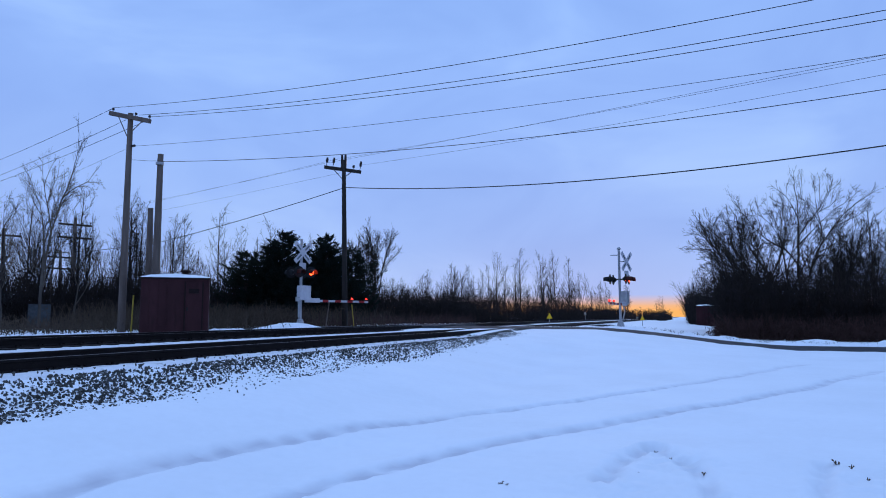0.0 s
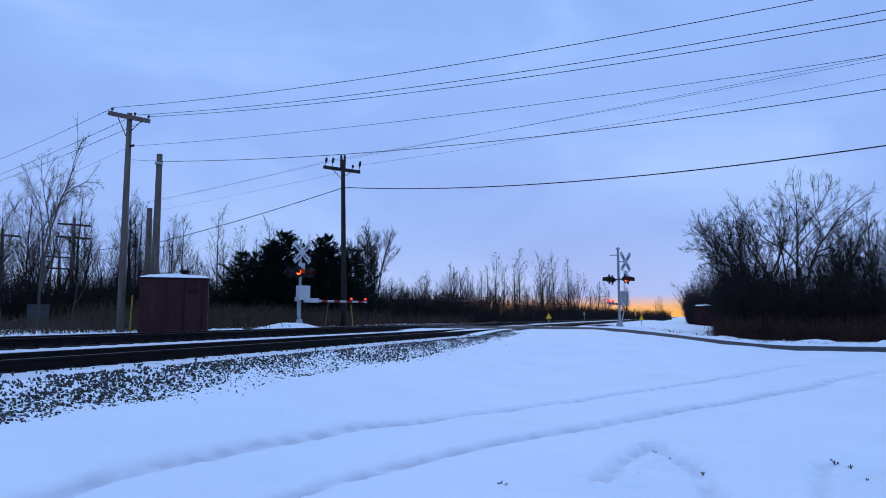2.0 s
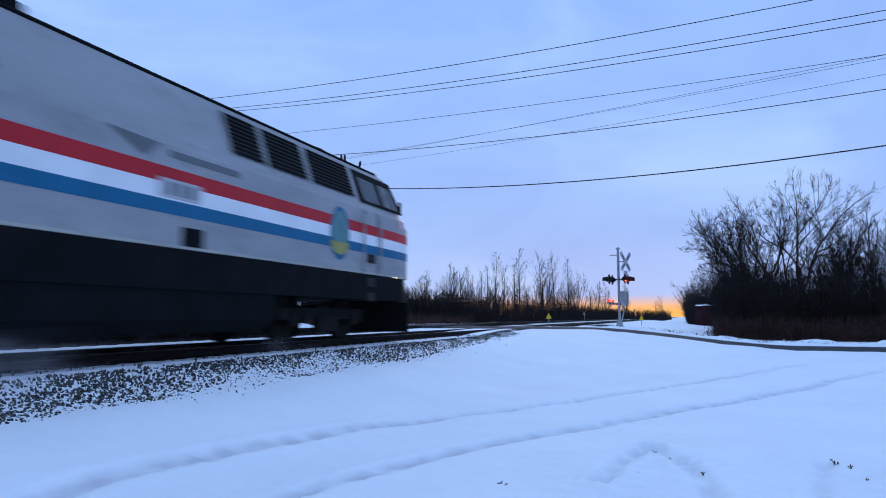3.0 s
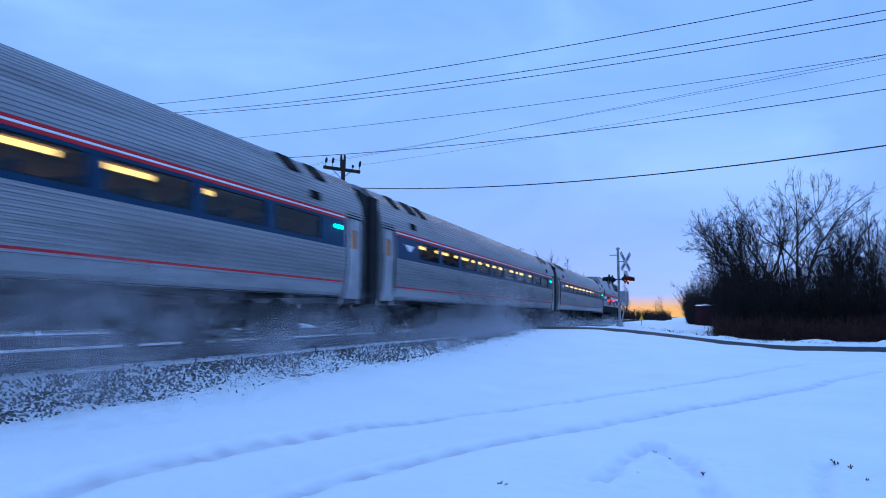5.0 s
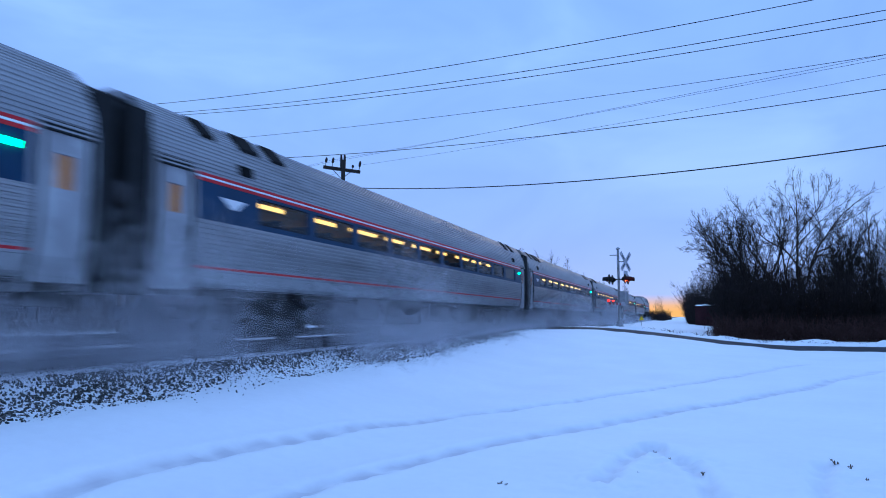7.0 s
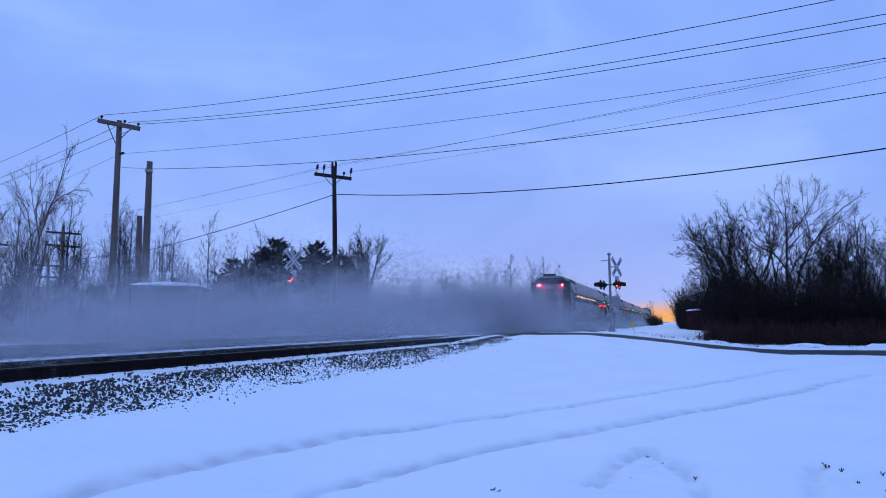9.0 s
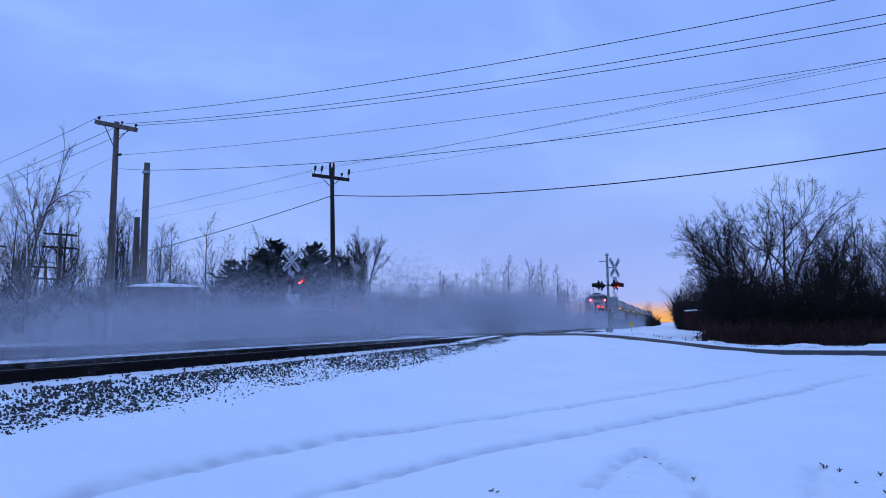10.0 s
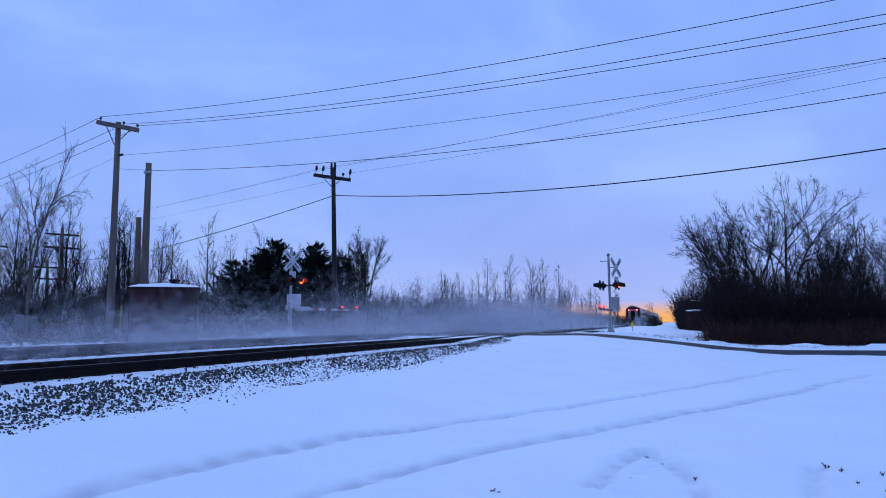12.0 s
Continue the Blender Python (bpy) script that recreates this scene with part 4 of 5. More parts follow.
# the thicket's own trees: a tall one that forks high, one that arches over the railway's side, a round many-stemmed one
one_tree("bare_tree", forked_tree(4, 11.7, 0.30, 7, 0.62, 0.40, 0.01, 0.84, (0, 0, 0), 1, 3, 0.015, width=4.4), BARK, 7.1, 50.0, "tall leafless tree that forks high above a thicket", "trees of the thicket")
one_tree("bare_tree", forked_tree(9, 10.4, 0.30, 7, 0.62, 0.30, 0.02, 0.85, (-0.12, 0, 0), 1, 3, 0.013, width=4.6), BARK, 6.0, 50.6, "leafless tree with limbs arching out over the snow", "trees of the thicket")
one_tree("bare_tree", forked_tree(14, 9.2, 0.24, 6, 0.56, 0.28, 0.05, 0.82, (-0.10, 0, 0), 3, 3, 0.012), BARK, 4.3, 51.6, "leafless tree leaning out of a thicket", "trees of the thicket")
one_tree("bare_tree", forked_tree(17, 8.6, 0.16, 6, 0.40, 0.24, 0.08, 0.84, (0, 0, 0), 4, 2, 0.013), BARK, 9.5, 50.4, "round many-stemmed leafless tree in a thicket", "trees of the thicket")
big = [forked_tree(s, 9.0, 0.2, 5, a, 0.26, 0.06, 0.82, (0, 0, 0), st, 2, 0.013).mesh("bare_tree", BARK) for s, a, st in ((22, 0.45, 4), (23, 0.5, 4))]
put_trees("bare_tree", big, [(8.6, 53.0, 0.74, 40), (3.6, 54.5, 0.56, 100), (5.4, 53.5, 0.62, 250), (2.9, 57.0, 0.5, 20), (11.2, 53.0, 0.82, 220), (13.6, 52.0, 0.92, 30), (15.8, 54.0, 0.8, 160), (18.5, 53.5, 0.75, 200)],
          "many-stemmed leafless tree in a dark thicket", "tree", "trees of the thicket")
slim = [poplar(s, 9.0, 0.11, 34, 2.7, 0.010).mesh("bare_tree", BARK) for s in (31, 32, 33)] + [forked_tree(s, 8.2, 0.12, 5, 0.36, 0.34, 0.10, 0.82, (0, 0, 0), st, 2, 0.010, fine=0).mesh("bare_tree", BARK) for s, st in ((34, 1), (35, 2))]
rng = np.random.RandomState(8)
places = []
for i in range(150):
    t = (i + rng.uniform(0, 1)) / 150
    y = 14 + 126 * t ** 1.55
    edge = float(np.interp(y, [16, 40, 60, 85, 110, 140], [-40, -38, -33, -24, -20, -18]))
    tall = (0.78, 1.18) if y < 62 else (0.5, 0.8)
    places.append((edge - abs(rng.normal(0, 6)) - 1, y + rng.normal(0, 1.5), rng.uniform(*tall), rng.uniform(0, 360)))
put_trees("bare_tree", slim, places, "slim leafless tree in a winter wood", "tree", "trees of the wood")
put_trees("bare_tree", slim[3:], [(-29.6, 88, 1.12, 0), (-28.3, 87, 0.95, 80)], "spreading leafless tree above dark underbrush", "tree", "trees of the wood")
put_trees("bare_tree", slim[:3], [(-28.0 + 1.1 * i + rng.normal(0, 0.3), 100 + rng.normal(0, 2), rng.uniform(0.9, 1.16), rng.uniform(0, 360)) for i in range(5)]
          + [(-22.4 + 0.95 * i + rng.normal(0, 0.3), 110 + rng.normal(0, 2), rng.uniform(1.0, 1.2), rng.uniform(0, 360)) for i in range(5)], "tall slim poplar in a winter wood", "tree", "trees of the wood", 1.1)
put_trees("bare_tree", slim, [(10.5 + 2.3 * i + rng.normal(0, 0.6), 53 + rng.normal(0, 2.5), rng.uniform(0.75, 0.98), rng.uniform(0, 360)) for i in range(10)],
          "slim leafless tree in a dark thicket", "tree", "trees of the thicket")
one_tree("bare_tree", forked_tree(44, 9.9, 0.24, 5, 0.34, 0.24, 0.06, 0.84, (0, 0, 0), 5, 3, 0.013, splay=0.2, width=3.1), BARK, -26.9, 56.2, "many-stemmed leafless tree beside dark conifers", "trees of the wood")
one_tree("pale_tree", forked_tree(52, 12.0, 0.19, 6, 0.60, 0.36, 0.06, 0.80, (0, 0, 0), 1, 2, 0.011, width=3.0), BARK_PALE, -32.3, 26.8, "pale-barked leafless tree beside the railway", "pale trees")
pale = [forked_tree(s, 9.6, 0.14, 5, 0.5, 0.34, 0.08, 0.8, (0, 0, 0), 1, 3, 0.009).mesh("pale_tree", BARK_PALE) for s in (53, 54)]
put_trees("pale_tree", pale, [(-34.0, 30.5, 0.62, 90), (-36.5, 26.5, 0.8, 200), (-31.0, 23.6, 0.45, 300), (-38.5, 33.0, 0.85, 40)], "young pale-barked leafless tree beside the railway", "tree", "pale trees")
put_trees("bare_tree", slim, [(-19 - rng.exponential(7), rng.uniform(140, 260), rng.uniform(0.8, 1.3), rng.uniform(0, 360)) for i in range(20)], "far slim leafless tree along the railway", "tree", "far trees")
put_trees("bare_tree", slim, [(x, y, s, rng.uniform(0, 360)) for x, y, s in ((-5.2, 150, 0.62), (-4.6, 152, 0.55), (-6.2, 156, 0.5), (1.6, 118, 0.9), (2.4, 104, 0.95), (3.6, 96, 1.0), (1.2, 136, 0.9), (1.6, 100, 0.8), (5.0, 100, 1.0), (4.6, 82, 0.8), (5.2, 74, 0.85), (4.4, 66, 0.8), (3.6, 60, 0.7))],
          "leafless young tree beside the railway", "tree", "far trees")


def brush(name, count, spot, tall, mt, seed, label, twig=3, thick=0.016, leaves=13):
    """A thicket: many thin upright stems with twigs."""
    rng, g = np.random.RandomState(seed), Geo()
    for i in range(count):
        x, y = spot(rng)
        z, h = float(ground_z(x, y)) - 0.1, tall[0] + (tall[1] - tall[0]) * rng.beta(1.5, 1.8)
        p = Vector((x, y, z))
        tip = p + Vector((rng.normal(0, 0.22) * h, rng.normal(0, 0.22) * h, h))
        mid = (p + tip) / 2 + Vector((rng.normal(0, 0.1), rng.normal(0, 0.1), 0.1 * h))
        g.tube([p, mid, tip], [thick * 1.5, thick, thick * 0.5], 3, False)
        for k in range(twig):
            t = rng.uniform(0.15, 0.95)
            q = p.lerp(mid, t * 2) if t < 0.5 else mid.lerp(tip, t * 2 - 1)
            e = q + Vector((rng.normal(0, 0.3), rng.normal(0, 0.3), rng.uniform(0.0, 0.5))) * h * 0.38
            g.tube([q, e], [thick * 0.7, thick * 0.4], 3, False)
        for k in range(leaves):
            c = p.lerp(tip, rng.uniform(0.0, 0.8)) + Vector((rng.normal(0, 0.25), rng.normal(0, 0.25), 0))
            a, b = Vector(rng.normal(0, 0.016, 3)), Vector((rng.normal(0, 0.22), rng.normal(0, 0.22), rng.normal(0.18, 0.22)))
            g.face_set([c - a, c + a, c + b], [(0, 1, 2)])
    return solo(name, g, mt, label, "brush", "stuff")


def wood_edge(y):
    return float(np.interp(y, [10, 40, 60, 85, 110, 150, 260], [-37, -35, -30, -20.5, -17.5, -16.5, -16.5]))


def spot_wood(rng):
    y = 12 + 63 * rng.rand() ** 1.2
    return wood_edge(y) - abs(rng.normal(0, 4.0)), y


def spot_wood_far(rng):
    y = 72 + 170 * rng.rand() ** 1.4
    return wood_edge(y) - abs(rng.normal(0, 3.5)), y


def spot_wood_deep(rng):
    y = 14 + 80 * rng.rand()
    return wood_edge(y) - 4 - 10 * rng.rand(), y


def spot_right(rng):
    x = rng.uniform(2.3, 30)
    return x, 45.5 + 0.12 * x + abs(rng.normal(0, 3.2))


def spot_right_far(rng):
    y = rng.uniform(50, 170)
    return (0.038 * y + 0.4 if y < 91 else 0.35) + abs(rng.normal(0, 3.0)), y


brush("underbrush", 4200, spot_wood_far, (1.2, 3.7), BRUSH, 50, "dark underbrush along the far side of the railway")
brush("underbrush", 1700, spot_wood_deep, (2.0, 4.6), BRUSH, 49, "stout dark brush inside a winter wood", 4, 0.045, 16)
brush("underbrush", 5600, spot_wood, (1.3, 4.6), BRUSH, 51, "dense dark underbrush at the edge of a wood")
brush("underbrush", 5200, spot_right, (0.8, 5.3), BRUSH, 52, "dense dark thicket of bare stems beside a snowy road", 5)
brush("underbrush", 2600, spot_right_far, (2.0, 6.5), BRUSH, 53, "dark thicket along the railway", 4, 0.02)
brush("far_hedge", 800, lambda r: (-4.4 - abs(r.normal(0, 6)), 150 + r.uniform(0, 90)), (0.8, 3.0), BRUSH, 58, "far dark hedge across the railway's end", 5, 0.03)
brush("undergrowth", 1500, lambda r: (r.uniform(1.5, 28), 44.2 + abs(r.normal(0, 1.0)) + 0.0), (0.5, 1.8), BRUSH_RED, 54, "low reddish brown undergrowth at a thicket's foot", 4, 0.010, 12)
brush("reeds", 2600, lambda r: (-30 + abs(r.normal(0, 4.5)) * 1.0 - 4 * r.rand(), r.uniform(27, 50)), (0.9, 1.8), REED, 55, "dry pale reeds behind the crossing signal", 2, 0.012, 2)
brush("dry_grass", 500, lambda r: (r.uniform(-5, 14), ROAD_Y1 + 1.8 + abs(r.normal(0, 1.4))), (0.10, 0.35), REED, 56, "tufts of dry grass in roadside snow", 3, 0.007, 0)
brush("reeds", 700, lambda r: (-20.5 - abs(r.normal(0, 5)), r.uniform(40, 70)), (0.4, 1.3), BRUSH_RED, 57, "dry brown weeds along the far track", 3, 0.012, 3)
brush("dry_grass", 1500, lambda r: (-23.5 - 14 * r.rand(), r.uniform(8, 36)), (0.3, 1.1), REED, 59, "dry grass and weeds beside the railway", 2, 0.010, 3)


def conifer(seed, height, width):
    """A pine: trunk, whorls of boughs whose ends sweep upwards, each with side twigs set with needles."""
    rng, wood, green = np.random.RandomState(seed), Geo(), Geo()
    wood.tube([(0, 0, -0.2), (0.05, 0, height * 0.5), (0, 0.05, height)], [0.17, 0.11, 0.02], 7)
    z = 0.25

    def spray(c, d, ln, n):
        for q in range(n):
            b = c + d * ln * rng.rand()
            w = (d * 0.9 + Vector(rng.normal(0, 0.55, 3)) + Vector((0, 0, 0.25))).normalized() * rng.uniform(0.12, 0.26)
            e = w.cross(Vector(rng.normal(0, 1, 3))).normalized() * 0.035
            green.face_set([b - e, b + e, b + w], [(0, 1, 2)])

    while z < height - 0.15:
        u = z / height
        reach = width * (1 - u) ** 0.62 * rng.uniform(0.7, 1.12) + 0.10
        for k in range(6 if u < 0.8 else 4):
            a = rng.uniform(0, 6.28)
            ln = reach * rng.uniform(0.5, 1.1)
            out_d = Vector((math.cos(a), math.sin(a), 0))
            base = Vector((0, 0, z + rng.uniform(-0.15, 0.15)))
            mid = base + out_d * ln * 0.6 + Vector((0, 0, ln * rng.uniform(0.0, 0.2)))
            tip = mid + out_d * ln * 0.4 + Vector((0, 0, ln * rng.uniform(0.15, 0.45)))
            wood.tube([base, mid, tip], [0.03, 0.016, 0.006], 3, False)
            for s in range(int(5 + ln * 7)):
                t = rng.uniform(0.12, 1.0)
                c = base.lerp(mid, t / 0.6) if t < 0.6 else mid.lerp(tip, (t - 0.6) / 0.4)
                d = (out_d * 0.6 + out_d.cross(Vector((0, 0, 1))) * rng.uniform(-1, 1) + Vector((0, 0, rng.uniform(-0.1, 0.7)))).normalized()
                spray(c, d, (0.25 + 0.35 * (1 - t)) * min(1.0, ln), 12)
            spray(tip, (tip - mid).normalized(), 0.25, 8)
        z += rng.uniform(0.16, 0.28)
    spray(Vector((0, 0.05, height - 0.3)), Vector((0, 0, 1)), 0.5, 20)
    return wood, green


pines = []
for s, h, w in ((61, 7.6, 4.6), (62, 7.7, 4.2)):
    wood, green = conifer(s, h, w)
    tree = thing("conifer", (0, 0, 0), "dark green bushy pine at the edge of a wood", "tree", "conifers")
    part("trunk", wood, BARK, tree)
    tagged(part("needles", green, NEEDLE, tree), "dark green needles", kind="stuff")
    pines.append(tree)
spots = [(-31.0, 47.6, 1.0, 10), (-29.1, 51.5, 1.0, 80), (-33.2, 46.0, 0.78, 200), (-27.4, 53.0, 0.86, 300), (-29.8, 48.8, 0.75, 140), (-30.6, 53.6, 0.9, 45), (-32.2, 48.6, 0.86, 260), (-28.0, 50.6, 0.7, 120)]
for i, (x, y, s, spin) in enumerate(spots):
    tree = pines[i] if i < 2 else copy_thing(pines[i % 2], pose(0, 0, 0))
    tree.matrix_basis = pose(x, y, 0.72, 0, 0, spin) @ Matrix.Diagonal((s, s, s, 1))

# ---- the train: its things stand with the rail head at z = 0, the front at y = 0, and reach back along -y ----
COACH = 26.0
SIDE_LOW = [(1.44, 1.02), (1.50, 1.10), (1.555, 1.30)]


def flutes(line, step=0.075, depth=0.016):
    """The outline with small horizontal ribs along it."""
    res = []
    for (ax, az), (bx, bz) in zip(line, line[1:]):
        n = max(1, round(math.hypot(bx - ax, bz - az) / step))
        dx, dz = (bx - ax), (bz - az)
        ln = math.hypot(dx, dz)
        nx, nz = dz / ln, -dx / ln
        for i in range(n):
            for t, o in ((0.0, 0.0), (0.12, depth), (0.55, depth), (0.70, 0.0)):
                u = (i + t) / n
                res.append((ax + dx * u + nx * o, az + dz * u + nz * o))
    return res + [line[-1]]


def mirror(line):
    return [(-a, b) for a, b in line]


def bogie(parent, y0, wheel_r=0.46, base=2.6, axles=2):
    truck = part("bogie", Geo().box((1.05, 0, 0.62), (0.16, base + 1.1, 0.26), 0.05).box((-1.05, 0, 0.62), (0.16, base + 1.1, 0.26), 0.05)
                 .box((0, 0, 0.66), (2.1, 0.6, 0.3)).box((1.12, 0, 0.40), (0.2, 0.9, 0.36), 0.06).box((-1.12, 0, 0.40), (0.2, 0.9, 0.36), 0.06), GRIME, parent)
    truck.location = (0, y0, 0)
    for i in range(axles):
        yy = (i / (axles - 1) - 0.5) * base if axles > 1 else 0
        for s in (-1, 1):
            g = Geo().tube([(s * 0.70, yy, wheel_r), (s * 0.725, yy, wheel_r), (s * 0.73, yy, wheel_r), (s * 0.82, yy, wheel_r), (s * 0.825, yy, wheel_r)],
                           [wheel_r + 0.028, wheel_r + 0.028, wheel_r, wheel_r, wheel_r * 0.8], 20)
            g.tube([(s * 0.82, yy, wheel_r), (s * 1.0, yy, wheel_r)], 0.16, 10)
            part("wheel", g, GRIME, truck)
            part("axle_box", Geo().box((s * 1.08, yy, wheel_r + 0.02), (0.24, 0.34, 0.34), 0.06), GRIME, truck)
            part("spring", Geo().tube([(s * 1.1, yy + 0.36, 0.42), (s * 1.1, yy + 0.36, 0.72)], 0.10, 10), GRIME, truck)
    return truck


def build_coach():
    car = thing("passenger_coach", (0, 0, 0), "fluted stainless-steel passenger coach with a blue window band", "train coach", "coaches of the train")
    y0, y1 = -25.46, -0.54
    low = [(1.555, 1.30), (1.60, 1.75), (1.605, 2.16)]
    high = [(1.575, 2.90), (1.52, 3.25), (1.37, 3.62), (1.09, 3.92), (0.65, 4.10), (0.0, 4.15)]
    door_b, door_f = (-25.38, -24.62), (-1.38, -0.62)       # spans of the end doors
    for s in (1, -1):
        m = (lambda q: q) if s > 0 else mirror
        part("lower_side", Geo().sheet(m(flutes(low)), -24.5, -1.5), STEEL, car)
        part("skirt", Geo().sheet(m(SIDE_LOW), -24.5, -1.5), STEEL, car)
        for a, b in ((y0, door_b[0]), (door_b[1], -24.5), (-1.5, door_f[0]), (door_f[1], y1)):
            part("end_panel", Geo().sheet(m([(1.47, 0.86), (1.555, 1.30), (1.60, 1.75), (1.605, 2.16), (1.575, 2.90)]), a, b), STEEL_END, car)
        part("red_sill_stripe", Geo().sheet(m([(1.572, 1.335), (1.579, 1.40)]), -24.5, -1.5, 0.01), STRIPE_RED, car)
        for za, zb, mt in ((2.79, 2.84, STRIPE_RED), (2.845, 2.875, STRIPE_WHITE), (2.88, 2.925, STRIPE_RED)):
            part("stripe", Geo().sheet(m([(1.592, za), (1.592, zb)]), -24.5, -1.5, 0.02), mt, car)
        # blue band: header, sill and piers that leave ten real openings
        part("window_header", Geo().sheet(m([(1.588, 2.735), (1.583, 2.80)]), -24.5, -1.5), COACH_BLUE, car)
        part("window_sill", Geo().sheet(m([(1.606, 2.15), (1.606, 2.245)]), -24.5, -1.5), COACH_BLUE, car)
        openings = [(-22.82 + 2.05 * i, -22.82 + 2.05 * i + 1.75) for i in range(10)]
        edges = [-24.5] + [e for o in openings for e in o] + [-1.5]
        for a, b in zip(edges[0::2], edges[1::2]):
            part("window_pier", Geo().sheet(m([(1.605, 2.24), (1.587, 2.74)]), a, b, 0.05), COACH_BLUE, car)
        for a, b in openings:
            p = part("window_pane", Geo().sheet(m([(1.575, 2.24), (1.560, 2.74)]), a, b, 0.012), WINDOW, car)
            p.visible_shadow = False
            part("window_gasket", Geo().sheet(m([(1.590, 2.245), (1.590, 2.262)]), a, b, 0.02).sheet(m([(1.578, 2.722), (1.577, 2.738)]), a, b, 0.02), RUBBER, p)
        # doors at both ends, with a pane before a glowing panel
        for a, b in (door_b, door_f):
            door = part("end_door", Geo().sheet(m([(1.53, 0.98), (1.565, 1.30), (1.58, 2.17)]), a, b), STEEL_END, car)
            part("door_top", Geo().sheet(m([(1.575, 2.62), (1.555, 2.95)]), a, b), STEEL_END, door)
            for c, e in ((a, a + 0.26), (b - 0.26, b)):
                part("door_stile", Geo().sheet(m([(1.58, 2.17), (1.575, 2.62)]), c, e), STEEL_END, door)
            part("door_pane", Geo().sheet(m([(1.565, 2.10), (1.56, 2.62)]), a + 0.26, b - 0.26, 0.012), WINDOW, door)
            for c in (a, b):
                part("door_seam", Geo().sheet(m([(1.51, 0.95), (1.575, 1.3), (1.618, 1.75), (1.622, 2.16), (1.59, 2.90)]), c - 0.025, c + 0.025), RUBBER, door)
            part("door_header", Geo().sheet(m([(1.595, 2.89), (1.560, 3.03)]), a - 0.03, b + 0.03), RUBBER, door)
        # a pale mark on the blue near the rear end: a plain shape
        for yc in (-23.5,):
            g = Geo().face_set([(s * 1.612, yc - 0.45, 2.58), (s * 1.612, yc + 0.25, 2.58), (s * 1.612, yc - 0.02, 2.40), (s * 1.612, yc - 0.14, 2.40)], [(0, 1, 2, 3) if s > 0 else (3, 2, 1, 0)])
            part("chevron_mark", g, STRIPE_WHITE, car, "plain white chevron shape")
        part("marker_lamp", Geo().box((s * 1.60, -1.85, 2.60), (0.07, 0.22, 0.08), 0.02), GREEN_LENS, car, "lit green marker lamp")
        for ya, yb in ((-22.6, -21.6), (-20.6, -19.4), (-18.6, -17.1), (-16.5, -15.3), (-14.5, -13.1), (-12.4, -11.5), (-10.4, -9.0), (-8.4, -7.3), (-6.4, -5.9)):
            part("interior_lamp", Geo().box((s * 1.30, (ya + yb) / 2, 2.685), (0.05, yb - ya, 0.075)), CABIN_LIGHT, car, "warm ceiling light tube")
        part("luggage_rack", Geo().box((s * 1.22, -12.9, 2.75), (0.34, 18.2, 0.03)), INTERIOR, car)
        # added glowing panels stand in for the lit vestibule behind each door
        for yy in (-25.02, -1.0):
            part("vestibule_blind", Geo().box((s * 1.50, yy, 2.36), (0.02, 0.7, 0.6)), AMBER_GLOW, car, "added amber glowing panel in place of a lit vestibule")
    roof_line = flutes(high[:-1]) + mirror(flutes(high[:-1]))[::-1]
    part("roof", Geo().sheet(roof_line, y0, y1), STEEL, car)
    part("ceiling", Geo().box((0, -13, 2.97), (2.9, 25, 0.03)), INTERIOR, car)
    part("aisle_screen", Geo().box((0, -13, 2.05), (0.05, 24.0, 1.75)), INTERIOR, car)
    part("floor", Geo().box((0, -13, 1.10), (2.9, 25.4, 0.16)), LOCO_DARK, car)
    seats = Geo()
    for i in range(18):
        for s in (-1, 1):
            seats.box((s * 1.0, -21.9 + i * 1.02, 1.9), (0.95, 0.16, 1.1), 0.05)
    part("seat_backs", seats, COACH_BLUE, car)
    for y in (y0 + 0.05, y1 - 0.05):
        end = [(1.47, 0.9), (1.60, 1.75), (1.605, 2.2), (1.55, 3.0), (1.34, 3.60), (1.06, 3.89), (0.6, 4.06)]
        part("end_wall", Geo().prism(end + mirror(end)[::-1], y - 0.04, y + 0.04), STEEL, car)
        out_y = -0.12 if y > -1 else -25.88
        for k in range(4):
            yy = y + (out_y - y) * (k + 0.5) / 4 * 1.3
            w = 1.26 - 0.05 * (k % 2)
            arch = [(w, 1.0), (w, 3.55), (w - 0.35, 3.92), (-w + 0.35, 3.92), (-w, 3.55), (-w, 1.0), (-w + 0.22, 1.0), (-w + 0.22, 3.45), (w - 0.22, 3.45), (w - 0.22, 1.0)]
            part("bellows_fold", Geo().prism(arch, yy - 0.035, yy + 0.035), RUBBER, car)
        for sx in (1.36, -1.36):
            part("outer_bellows", Geo().box((sx, out_y + (y - out_y) * 0.45, 2.25), (0.24, 0.46, 2.75), 0.04), RUBBER, car)
        part("coupler", Geo().box((0, out_y, 0.85), (0.3, 0.5, 0.3), 0.06), LOCO_DARK, car)
    for ya, yb in ((-2.6, -2.1), (-3.7, -3.2), (-22.2, -21.7), (-23.2, -22.6), (-24.3, -23.9)):
        for m in (lambda q: q, mirror):
            part("roof_hatch", Geo().sheet(m([(1.415, 3.58), (1.395, 3.64), (1.12, 3.95), (1.06, 3.97)]), ya, yb, 0.03), LOCO_DARK, car)
    for ya, yb in ((-23.4, -23.0), (-3.0, -2.6)):
        part("side_vent", Geo().sheet([(1.585, 3.08), (1.55, 3.26)], ya, yb), LOCO_DARK, car)
    for i, (yy, w, h) in enumerate(((-9.0, 2.4, 0.62), (-12.2, 2.0, 0.55), (-15.2, 2.6, 0.66), (-17.6, 1.2, 0.5))):
        part("underfloor_case", Geo().box((0, yy, 1.0 - h / 2), (2.7, w, h), 0.06), GRIME, car)
